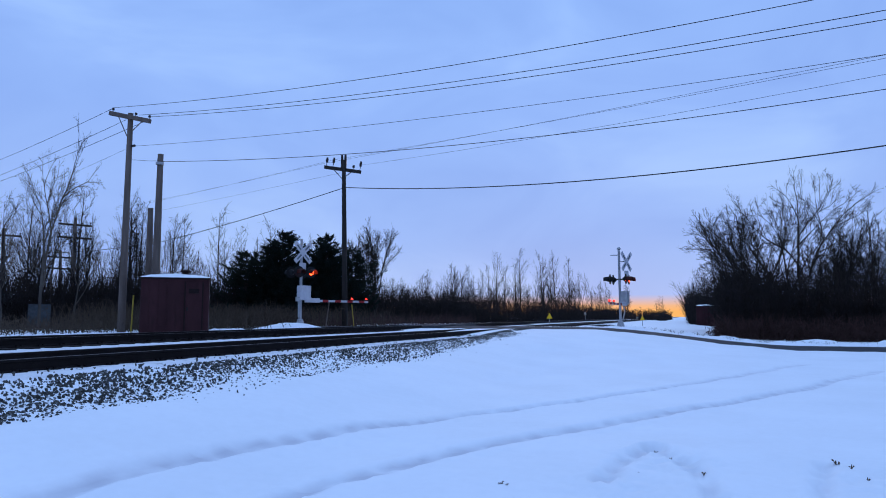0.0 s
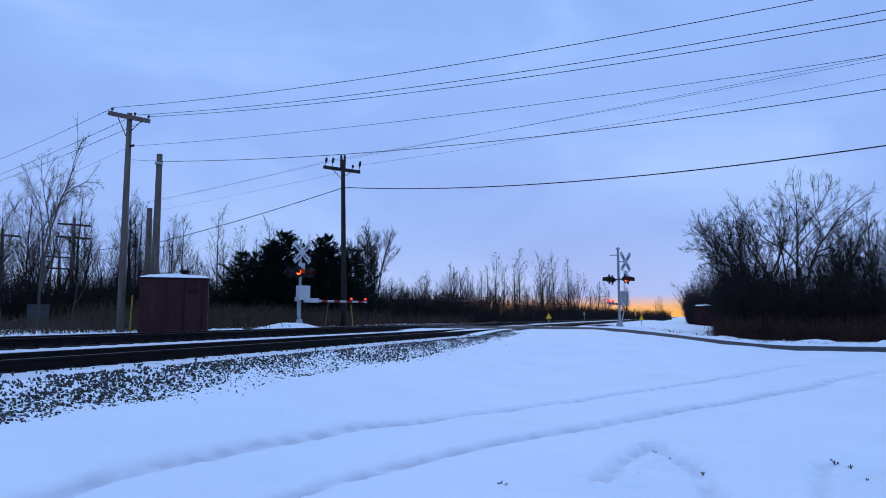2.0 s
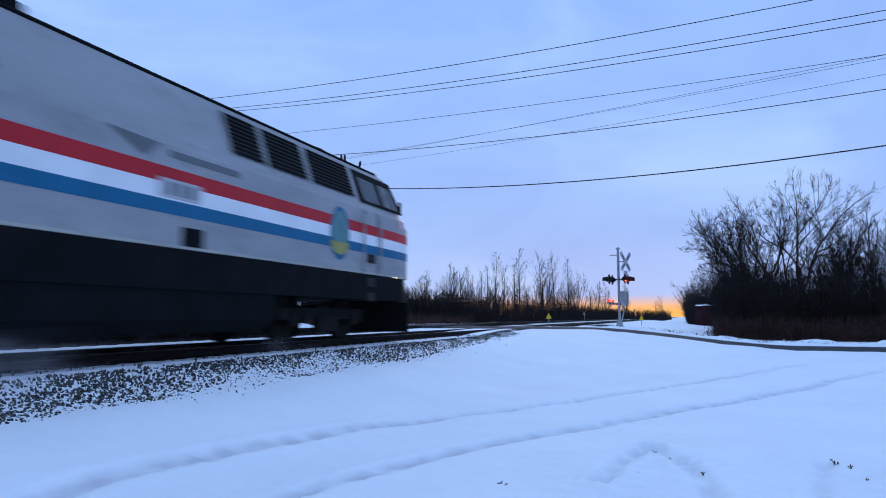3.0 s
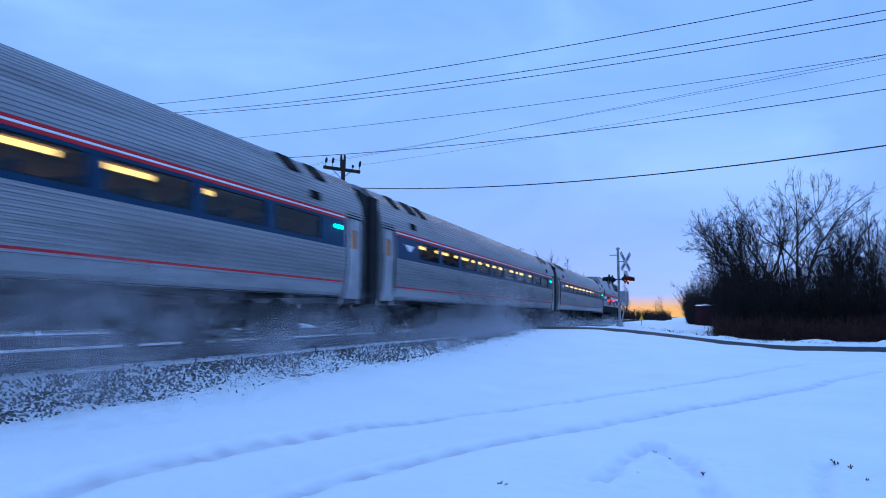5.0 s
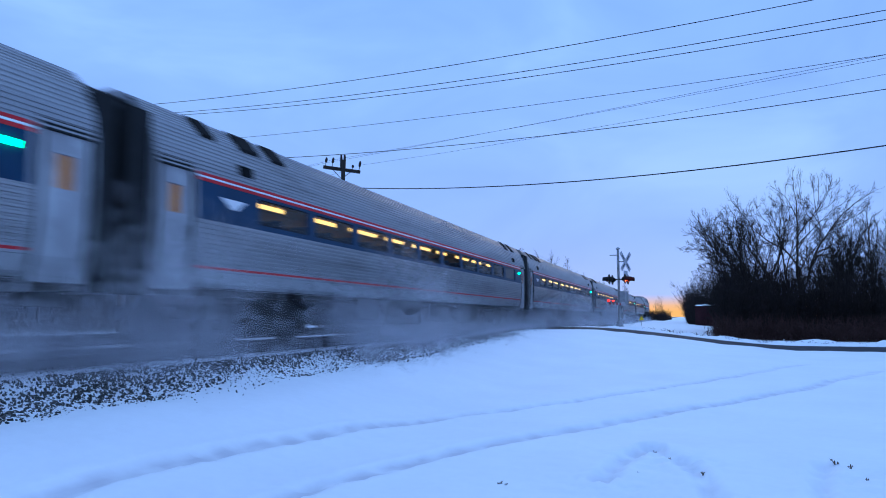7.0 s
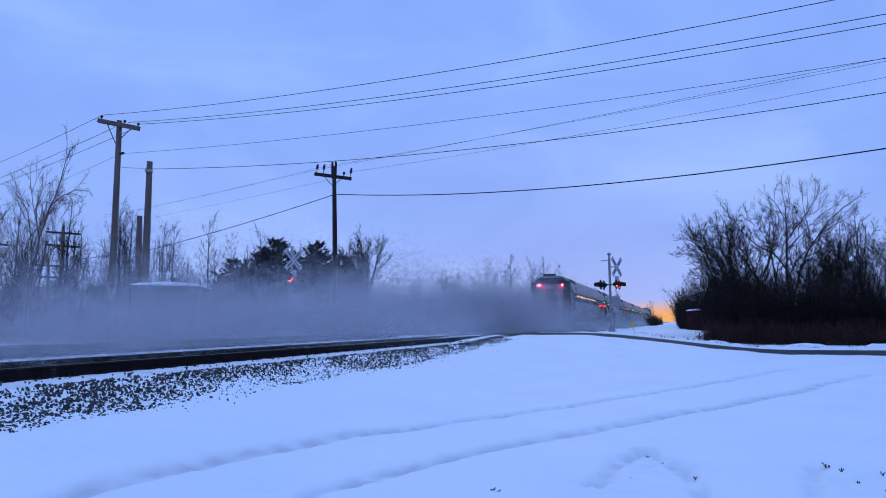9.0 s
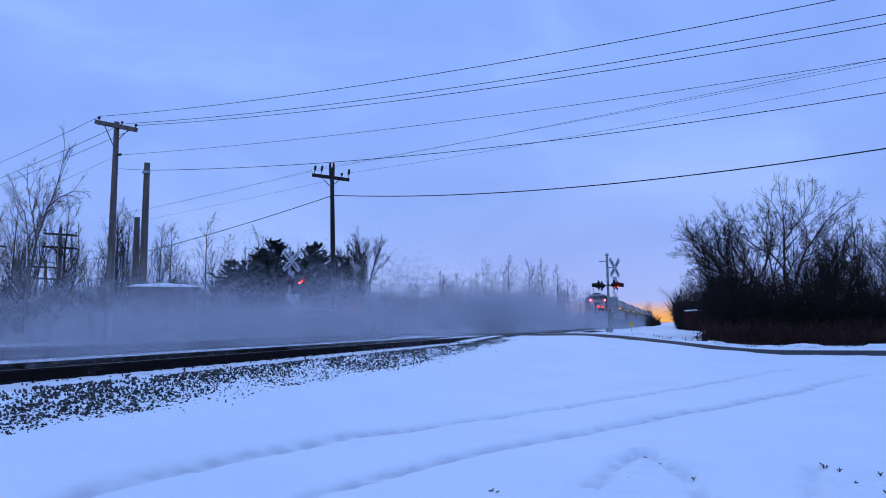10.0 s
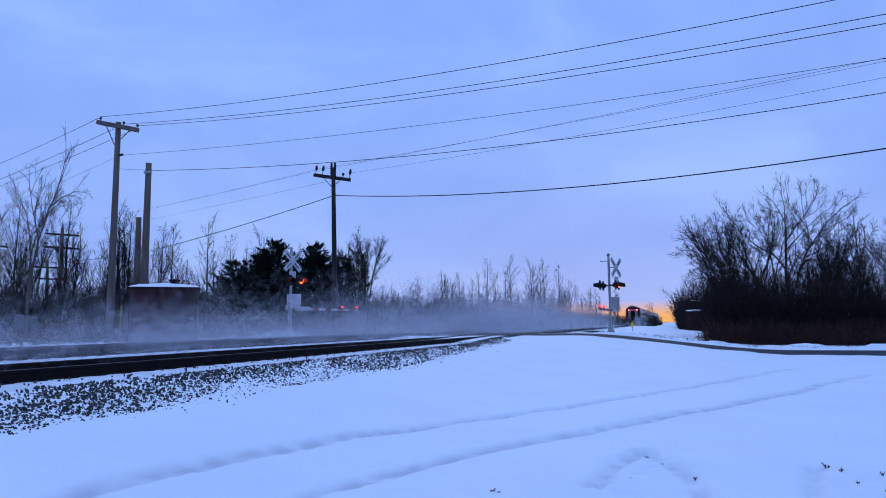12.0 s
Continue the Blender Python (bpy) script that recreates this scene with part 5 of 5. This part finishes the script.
    part("brake_pipe", Geo().tube([(1.2, -21, 0.9), (1.2, -5, 0.9)], 0.04, 6), GRIME, car)
    bogie(car, -4.2)
    bogie(car, -21.8)
    return car


# no lamp: the vestibule's amber light is put into this glow
AMBER_GLOW = lamp_glass("amber_vestibule_glow", (0.95, 0.42, 0.05), 0.16)


def build_tail(car):
    """What the last coach alone shows on its rear: marker lamps and a door."""
    for s in (-1, 1):
        part("tail_lamp", Geo().tube([(s * 0.95, -25.55, 3.48), (s * 0.95, -25.66, 3.48), (s * 0.95, -25.72, 3.48)], [0.19, 0.19, 0.10], 14), RED_TAIL, car, "lit red tail lamp")
    part("rear_door", Geo().box((0, -25.62, 2.1), (0.85, 0.05, 2.0), 0.02), LOCO_DARK, car)
    part("roof_box", Geo().box((-0.2, -24.9, 4.2), (0.9, 0.7, 0.16), 0.05), LOCO_DARK, car)


RED_TAIL = lamp_glass("red_tail_lens", (1.0, 0.03, 0.05), 45.0)


def louvre(parent, s, ya, yb, top, bottom, rows):
    """A dark recess with slats; top and bottom are (x, z) points of the side that it lies on."""
    (xa, za), (xb, zb) = bottom, top
    grille = part("louvre", Geo().face_set([(s * (xa + 0.006), ya, za), (s * (xa + 0.006), yb, za), (s * (xb + 0.006), yb, zb), (s * (xb + 0.006), ya, zb)],
                                           [(0, 1, 2, 3) if s > 0 else (3, 2, 1, 0)]), BLACK, parent, "black ventilation louvre")
    slats = Geo()
    for i in range(rows):
        t = (i + 0.5) / rows
        slats.box((s * (xa + (xb - xa) * t + 0.012), (ya + yb) / 2, za + (zb - za) * t), (0.03, yb - ya, abs(zb - za) / rows * 0.35))
    tagged(part("slats", slats, LOCO_DARK, grille), kind="stuff")
    for yy in (ya - 0.02, yb + 0.02):
        part("louvre_edge", Geo().face_set([(s * (xa + 0.012), yy - 0.03, za - 0.03), (s * (xa + 0.012), yy + 0.03, za - 0.03), (s * (xb + 0.012), yy + 0.03, zb + 0.03), (s * (xb + 0.012), yy - 0.03, zb + 0.03)],
                                           [(0, 1, 2, 3) if s > 0 else (3, 2, 1, 0)]), LOCO_GREY, grille)


def build_locomotive():
    eng = thing("diesel_locomotive", (0, 0, 0), "silver diesel locomotive with red, white and blue stripes", "locomotive")
    side = [(1.50, 1.62), (1.50, 3.22), (1.46, 3.36), (1.10, 4.38), (0.95, 4.49), (0.0, 4.53)]

    def ring(wide, roof, drop):
        """A cross-section: the width's factor, the height of the roof, and how far the lower edge rises."""
        res = []
        for a, b in side:
            z = b if b < 3.0 else 3.0 + (b - 3.0) * (roof - 3.0) / 1.53
            res.append((a * wide, max(z, 1.62 + drop)))
        return res + mirror(res)[::-1][1:]

    stations = [(0.0, 0.62, 2.90, 0.0), (-0.07, 0.74, 3.0, 0), (-0.18, 0.85, 3.08, 0), (-0.38, 0.93, 3.20, 0), (-0.62, 0.96, 3.46, 0), (-1.10, 0.985, 4.32, 0), (-1.40, 1.0, 4.48, 0), (-1.9, 1.0, 4.53, 0),
                (-20.6, 1.0, 4.53, 0), (-20.85, 0.97, 4.49, 0)]
    hull = Geo()
    rings = [[(a, y, b) for a, b in ring(w, r, d)] for y, w, r, d in stations]
    n = len(rings[0])
    hull.v = [p for r in rings for p in r]
    for i in range(len(rings) - 1):
        hull.f += [(i * n + k, (i + 1) * n + k, (i + 1) * n + k + 1, i * n + k + 1) for k in range(n - 1)]
    hull.f += [tuple(range(n)), tuple((len(rings) - 1) * n + k for k in range(n - 1, -1, -1))]
    part("body", hull, LOCO_GREY, eng)

    def band(name, za, zb, mt, out, label=""):
        """A painted stripe that follows the side round the nose."""
        g = Geo()
        for s in (1, -1):
            line = [(-0.0, 0.62), (-0.07, 0.74), (-0.18, 0.85), (-0.38, 0.93), (-0.62, 0.96), (-1.10, 0.985), (-1.40, 1.0), (-20.6, 1.0)]
            pts = [(s * (1.5 * w + out), y, z) for z in (za, zb) for y, w in line]
            k = len(line)
            g.face_set(pts, [(i + 1, i, k + i, k + i + 1) if s > 0 else (i, i + 1, k + i + 1, k + i) for i in range(k - 1)])
        g.face_set([(-0.9, out, za), (0.9, out, za), (0.9, out, zb), (-0.9, out, zb)], [(3, 2, 1, 0)])
        part(name, g, mt, eng, label)

    band("red_stripe", 2.62, 2.87, STRIPE_RED, 0.006)
    band("white_stripe", 2.36, 2.62, STRIPE_WHITE, 0.006)
    band("blue_stripe", 2.14, 2.36, STRIPE_BLUE, 0.006)
    band("cream_line", 1.625, 1.67, CREAM, 0.008)
    frame_ring = [(1.51, 0.98), (1.51, 1.615), (-1.51, 1.615), (-1.51, 0.98)]
    part("underframe", Geo().prism(frame_ring, -20.8, -1.0), LOCO_DARK, eng)
    part("fuel_tank", Geo().prism([(1.2, 0.28), (1.46, 0.5), (1.46, 1.0), (-1.46, 1.0), (-1.46, 0.5), (-1.2, 0.28)], -14.0, -7.2), LOCO_DARK, eng)
    # nose: apron, plough, anticlimber
    part("nose_apron", Geo().face_set([(1.2, -0.15, 1.62), (-1.2, -0.15, 1.62), (-1.35, -0.25, 0.95), (1.35, -0.25, 0.95), (1.5, -1.2, 1.62), (-1.5, -1.2, 1.62), (-1.5, -1.2, 0.95), (1.5, -1.2, 0.95)],
                                      [(0, 1, 2, 3), (4, 0, 3, 7), (1, 5, 6, 2), (0, 4, 5, 1), (3, 2, 6, 7)]), LOCO_DARK, eng)
    part("snow_plough", Geo().face_set([(0, 0.15, 0.95), (1.4, -0.5, 0.95), (1.45, -0.35, 0.12), (0, 0.35, 0.12), (-1.4, -0.5, 0.95), (-1.45, -0.35, 0.12), (0, -0.6, 0.95), (0, -0.45, 0.12)],
                                       [(0, 3, 2, 1), (4, 5, 3, 0), (1, 2, 7, 6), (6, 7, 5, 4), (0, 1, 6, 4), (3, 5, 7, 2)]), LOCO_DARK, eng)
    part("coupler", Geo().box((0, 0.2, 0.85), (0.32, 0.7, 0.32), 0.08), GRIME, eng)
    # windscreen and cab side glass
    part("windscreen", Geo().face_set([(1.30, -0.60, 3.50), (-1.30, -0.60, 3.50), (-1.08, -1.07, 4.30), (1.08, -1.07, 4.30)], [(0, 3, 2, 1)]), CAB_GLASS, eng, "dark glossy windscreen")
    for s in (1, -1):
        def skin(t, out=0.012):
            return (s * (1.46 + (1.10 - 1.46) * t + out), 3.39 + 0.99 * t)

        def patch(name, ya, yb, ta, tb, mt, owner=eng, out=0.012, label="", shear=0.0):
            (xa, za), (xb, zb) = skin(ta, out), skin(tb, out)
            return part(name, Geo().face_set([(xa, ya, za), (xa, yb + shear, za), (xb, yb, zb), (xb, ya, zb)], [(0, 1, 2, 3) if s > 0 else (3, 2, 1, 0)]), mt, owner, label)

        patch("cab_surround", -3.55, -1.18, 0.02, 0.90, LOCO_DARK, shear=0.30)
        win = patch("cab_window", -2.15, -1.32, 0.10, 0.72, CAB_GLASS, out=0.02, shear=0.16)
        patch("window_bar", -1.85, -1.78, 0.10, 0.72, LOCO_GREY, win, out=0.026)
        patch("quarter_glass", -3.3, -2.35, 0.10, 0.72, CAB_GLASS, out=0.02)
        part("wing_mirror", Geo().box((s * 1.62, -1.45, 3.55), (0.06, 0.12, 0.3), 0.02), LOCO_DARK, eng)
        door = part("cab_door", Geo().box((s * 1.503, -3.39, 2.42), (0.025, 0.035, 1.6)).box((s * 1.503, -2.61, 2.42), (0.025, 0.035, 1.6)), GREY_MARK, eng)
        for yy in (-3.5, -2.5):
            part("grab_rail", Geo().tube([(s * 1.56, yy, 1.75), (s * 1.56, yy, 3.1)], 0.02, 6), GALV, door)
        for zz in (2.02, 1.42, 1.05):
            part("step_well", Geo().box((s * 1.508, -3.0, zz), (0.03, 0.45, 0.22)), BLACK, door)
        louvre(eng, s, -5.78, -3.82, (1.15, 4.28), (1.44, 3.48), 9)
        louvre(eng, s, -7.43, -6.03, (1.15, 4.28), (1.44, 3.48), 9)
        louvre(eng, s, -8.6, -7.62, (1.15, 4.28), (1.44, 3.48), 9)
        louvre(eng, s, -14.0, -13.12, (1.15, 4.28), (1.44, 3.48), 9)
        louvre(eng, s, -15.46, -14.3, (1.512, 2.64), (1.512, 1.78), 12)
        louvre(eng, s, -17.57, -15.78, (1.512, 2.64), (1.512, 1.78), 12)
        part("rear_hatch", Geo().box((s * 1.505, -19.6, 2.9), (0.03, 0.7, 0.75)), LOCO_DARK, eng)
        # plain emblem: ring, teal upper field, yellow lower field
        for nm, rx, rz, zc, mt, o, h0, h1 in (("emblem_ring", 0.46, 0.62, 2.48, STRIPE_BLUE, 0.014, 0, 24), ("emblem_field", 0.38, 0.52, 2.50, TEAL, 0.018, 0, 24), ("emblem_banner", 0.44, 0.30, 2.28, BANNER, 0.022, 12, 24)):
            pts = [(s * (1.5 + o), -4.68 + rx * math.cos(k * math.pi / 12), zc + rz * math.sin(k * math.pi / 12)) for k in range(h0, h1 + (1 if h0 else 0))]
            part(nm, Geo().face_set(pts, [tuple(range(len(pts))) if s > 0 else tuple(range(len(pts) - 1, -1, -1))]), mt, eng, "plain coloured emblem shape")
        # flag decal, lettering bars
        flag = part("flag_decal", Geo().box((s * 1.48, -1.05, 3.10), (0.03, 0.36, 0.22)), STRIPE_WHITE, eng, "small striped decal")
        for k in range(4):
            part("flag_stripe", Geo().box((s * 1.494, -1.05, 3.015 + k * 0.06), (0.012, 0.36, 0.026)), STRIPE_RED, flag)
        part("name_bar", Geo().box((s * 1.503, -9.35, 3.09), (0.015, 1.75, 0.11)), GREY_MARK, eng, "plain grey bar of lettering")
        part("logo_shape", Geo().face_set([(s * 1.512, -11.5, 3.24), (s * 1.512, -10.45, 3.20), (s * 1.512, -10.75, 2.94), (s * 1.512, -10.95, 3.02)], [(0, 1, 2, 3) if s > 0 else (3, 2, 1, 0)]), GREY_MARK, eng, "plain grey chevron shape")
        part("number_plate_bar", Geo().box((s * 1.51, -9.97, 2.54), (0.015, 0.95, 0.30)), PALE_MARK, eng, "plain pale panel")
        for k in range(3):
            part("number_bar", Geo().box((s * 1.521, -10.22 + 0.25 * k, 2.54), (0.008, 0.13, 0.20)), GREY_MARK, eng, "plain grey bar")
        part("fuel_filler", Geo().box((s * 1.51, -9.65, 1.82), (0.03, 0.5, 0.3), 0.01), LOCO_DARK, eng)
        part("ditch_light", Geo().tube([(s * 0.9, 0.0, 1.75), (s * 0.9, 0.06, 1.75)], 0.11, 12), WHITE_CORE, eng, "lit white ditch light")
    for s in (1, -1):
        part("roof_gutter", Geo().tube([(s * 1.06, -20.5, 4.43), (s * 1.06, -1.9, 4.43)], 0.035, 6), LOCO_DARK, eng)
    part("head_lamp", Geo().tube([(0, -1.1, 4.42), (0, -0.98, 4.4)], 0.14, 12), WHITE_CORE, eng, "lit white headlight")
    part("horn_cluster", Geo().box((0.5, -4.3, 4.58), (0.5, 0.4, 0.12), 0.04), LOCO_DARK, eng)
    part("roof_fan", Geo().tube([(0, -15, 4.50), (0, -15, 4.64)], 0.75, 20), LOCO_DARK, eng)
    part("roof_fan", Geo().tube([(0, -17, 4.50), (0, -17, 4.64)], 0.75, 20), LOCO_DARK, eng)
    part("exhaust_hood", Geo().box((0.35, -12.9, 4.58), (1.1, 1.2, 0.16), 0.05), LOCO_DARK, eng)
    bogie(eng, -4.6, 0.51, 2.75)
    bogie(eng, -16.7, 0.51, 2.75)
    return eng


locomotive = build_locomotive()
coaches = [build_coach()]
for i in range(5):
    coaches.append(copy_thing(coaches[0], pose(0, 0, 0)))
build_tail(coaches[-1])
NOSE_Y, SPEED, NOSE_T = 15.1, 34.96, 2.9


def nose_y(t):
    return NOSE_Y + SPEED * (t - NOSE_T)


# ---- powder snow that the train whirls up ----
def mist_material(name, share):
    m = bpy.data.materials.new(name)
    m.use_nodes = True
    n, l = m.node_tree.nodes, m.node_tree.links
    n.remove(n["Principled BSDF"])
    body = n.new("ShaderNodeBsdfDiffuse")
    body.inputs["Color"].default_value = (0.60, 0.60, 0.65, 1)
    back_light = n.new("ShaderNodeBsdfTranslucent")
    back_light.inputs["Color"].default_value = (0.60, 0.60, 0.65, 1)
    half = n.new("ShaderNodeMixShader")
    l.new(body.outputs[0], half.inputs[1])
    l.new(back_light.outputs[0], half.inputs[2])
    clear = n.new("ShaderNodeBsdfTransparent")
    at = n.new("ShaderNodeTexCoord")
    wisp = node(n, "ShaderNodeTexNoise", Scale=0.7, Detail=5.0, Roughness=0.6, Distortion=0.8)
    l.new(at.outputs["Object"], wisp.inputs["Vector"])
    much = ramp(n, [(0.20, (0, 0, 0)), (0.66, (share, share, share))], "EASE")
    l.new(wisp.outputs["Fac"], much.inputs[0])
    mix = n.new("ShaderNodeMixShader")
    l.new(much.outputs[0], mix.inputs[0])
    l.new(clear.outputs[0], mix.inputs[1])
    l.new(half.outputs[0], mix.inputs[2])
    l.new(mix.outputs[0], n["Material Output"].inputs["Surface"])
    return m


MIST = mist_material("airborne_powder_snow", 0.040)
POWDER = mist_material("whirled_powder_snow", 0.068)


def cloud_mesh(seed, count, size, puffs, soft, fleck, lean=0.0, powder=None):
    """Drifting powder: thin flecks strewn round puff centres in a box of the given size (its floor at z = 0), sparser towards the top."""
    rng = np.random.RandomState(seed)
    h = rng.beta(1.0, 2.2, puffs)
    centre = np.stack([rng.uniform(-0.5, 0.5, puffs) * size[0] * (1 - 0.3 * h) + lean * h, rng.normal(0, 0.30, puffs) * size[1], h * size[2]], 1)
    spread = rng.uniform(*soft, puffs)
    which = rng.choice(puffs, count, p=spread ** 2 / (spread ** 2).sum())
    at = centre[which] + np.clip(rng.normal(0, 1, (count, 3)), -2, 2) * spread[which][:, None] * (1.0, 1.5, 0.85)
    at = at[at[:, 2] > -0.4]
    a, b = rng.normal(0, 1, (2, len(at), 3))
    scale = fleck * rng.uniform(0.5, 1.5, (len(at), 1))
    a, b = a / np.linalg.norm(a, axis=1, keepdims=True) * scale, b / np.linalg.norm(b, axis=1, keepdims=True) * scale
    me = bpy.data.meshes.new("snow_cloud")
    me.from_pydata(np.stack([at + a, at + b, at - a - b], 1).reshape(-1, 3).tolist(), [], np.arange(len(at) * 3).reshape(-1, 3).tolist())
    me.materials.append(powder or MIST)
    return me


def snow_cloud(me, label):
    return tagged(new("snow_cloud", me), label, "snow cloud", "clouds of blown snow", "stuff")


low_meshes = [cloud_mesh(70 + k, 22000, (4.2, 15, 1.5), 26, (0.25, 0.6), 0.13, 0.6, POWDER) for k in range(3)]
tall_meshes = [cloud_mesh(80 + k, 40000, (6.0, 18, 3.6), 60, (0.6, 1.2), 0.17) for k in range(3)]
mid_meshes = [cloud_mesh(86 + k, 40000, (6.0, 17, 2.0), 60, (0.5, 0.95), 0.16) for k in range(2)]
# along the train: (distance behind the nose, side shift, mesh)
riders = [(16 + 10.5 * i, snow_cloud(low_meshes[i % 3], "low cloud of powder snow whirled up beside the wheels")) for i in range(16)]
plume_meshes = [cloud_mesh(90 + k, 18000, (3.6, 7.5, 2.6), 18, (0.25, 0.6), 0.13, 0.8, POWDER) for k in range(2)]
riders += [(back, snow_cloud(plume_meshes[i % 2], "rising plume of powder snow beside the train")) for i, back in enumerate((62, 87, 97, 108, 120, 139, 150, 168, 181))]
# behind the train: (resting place along the track, height at rest)
hangers = [(y, x, snow_cloud(mid_meshes[i % 2] if y < 30 else tall_meshes[i % 3], "drifting veil of powder snow hanging over the railway")) for i, (y, x) in enumerate(((5, -12), (15, -12), (25, -11), (33, -11.5), (40, -10), (47, -12), (55, -11), (66, -10), (84, -10), (46, -13.5), (60, -14), (21, -15), (30, -15.5), (10, -13)))]


# ---- what moves ----
def motions():
    for car, back in [(locomotive, 0.0)] + [(c, 21.0 + COACH * i) for i, c in enumerate(coaches)]:
        walk(car, [(t, pose(TRACK_X, nose_y(t) - back, RAIL_Z)) for t in (0.0, 3.0, 6.0, 9.0, 12.0)])

    # powder snow rides along with the train, its later part stays behind, drifts and settles
    for back, o in riders:
        walk(o, [(t, pose(TRACK_X + 0.7, nose_y(t) - back, 0.25 if back > 60 else -0.15 if back > 30 else -0.45)) for t in (0.0, 3.0, 6.0, 9.0, 12.0)])
    for i, (rest, x, o) in enumerate(hangers):
        arrive = NOSE_T + (rest + 181 - NOSE_Y) / SPEED
        rows = [(0.0, pose(x, nose_y(0.0) - 190, 0.2)), (arrive - 1.2, pose(x, rest - 1.2 * SPEED - 3, 0.3)), (arrive - 0.4, pose(x, rest - 12, 0.4)), (arrive + 0.2, pose(x, rest, 0.5 + (0.9 if x < -13 else 0))),
                (arrive + 1.2, pose(x - 0.2, rest + 3, 0.4 + (0.9 if x < -13 else 0)))]
        rows += [(12.0, pose(x - 0.8, rest + 6, -0.4 if rest < 20 else -0.3))] if arrive < 10.5 else []
        walk(o, [r for r in rows if r[0] <= 12.0])
    # the flashing: an added blind slips from one lens to the other and back
    for blinds in (blinds_far, blinds_near):
        for o, bx in blinds:
            rows, side = [], -1
            for k in range(21):
                rows += [(0.59 * k + (0.0 if k == 0 else 0.04), pose(bx, side * 0.38, 2.80)), (min(12.0, 0.59 * (k + 1) - 0.03), pose(bx, side * 0.38, 2.80))]
                side = -side
            walk(o, rows)


motions()
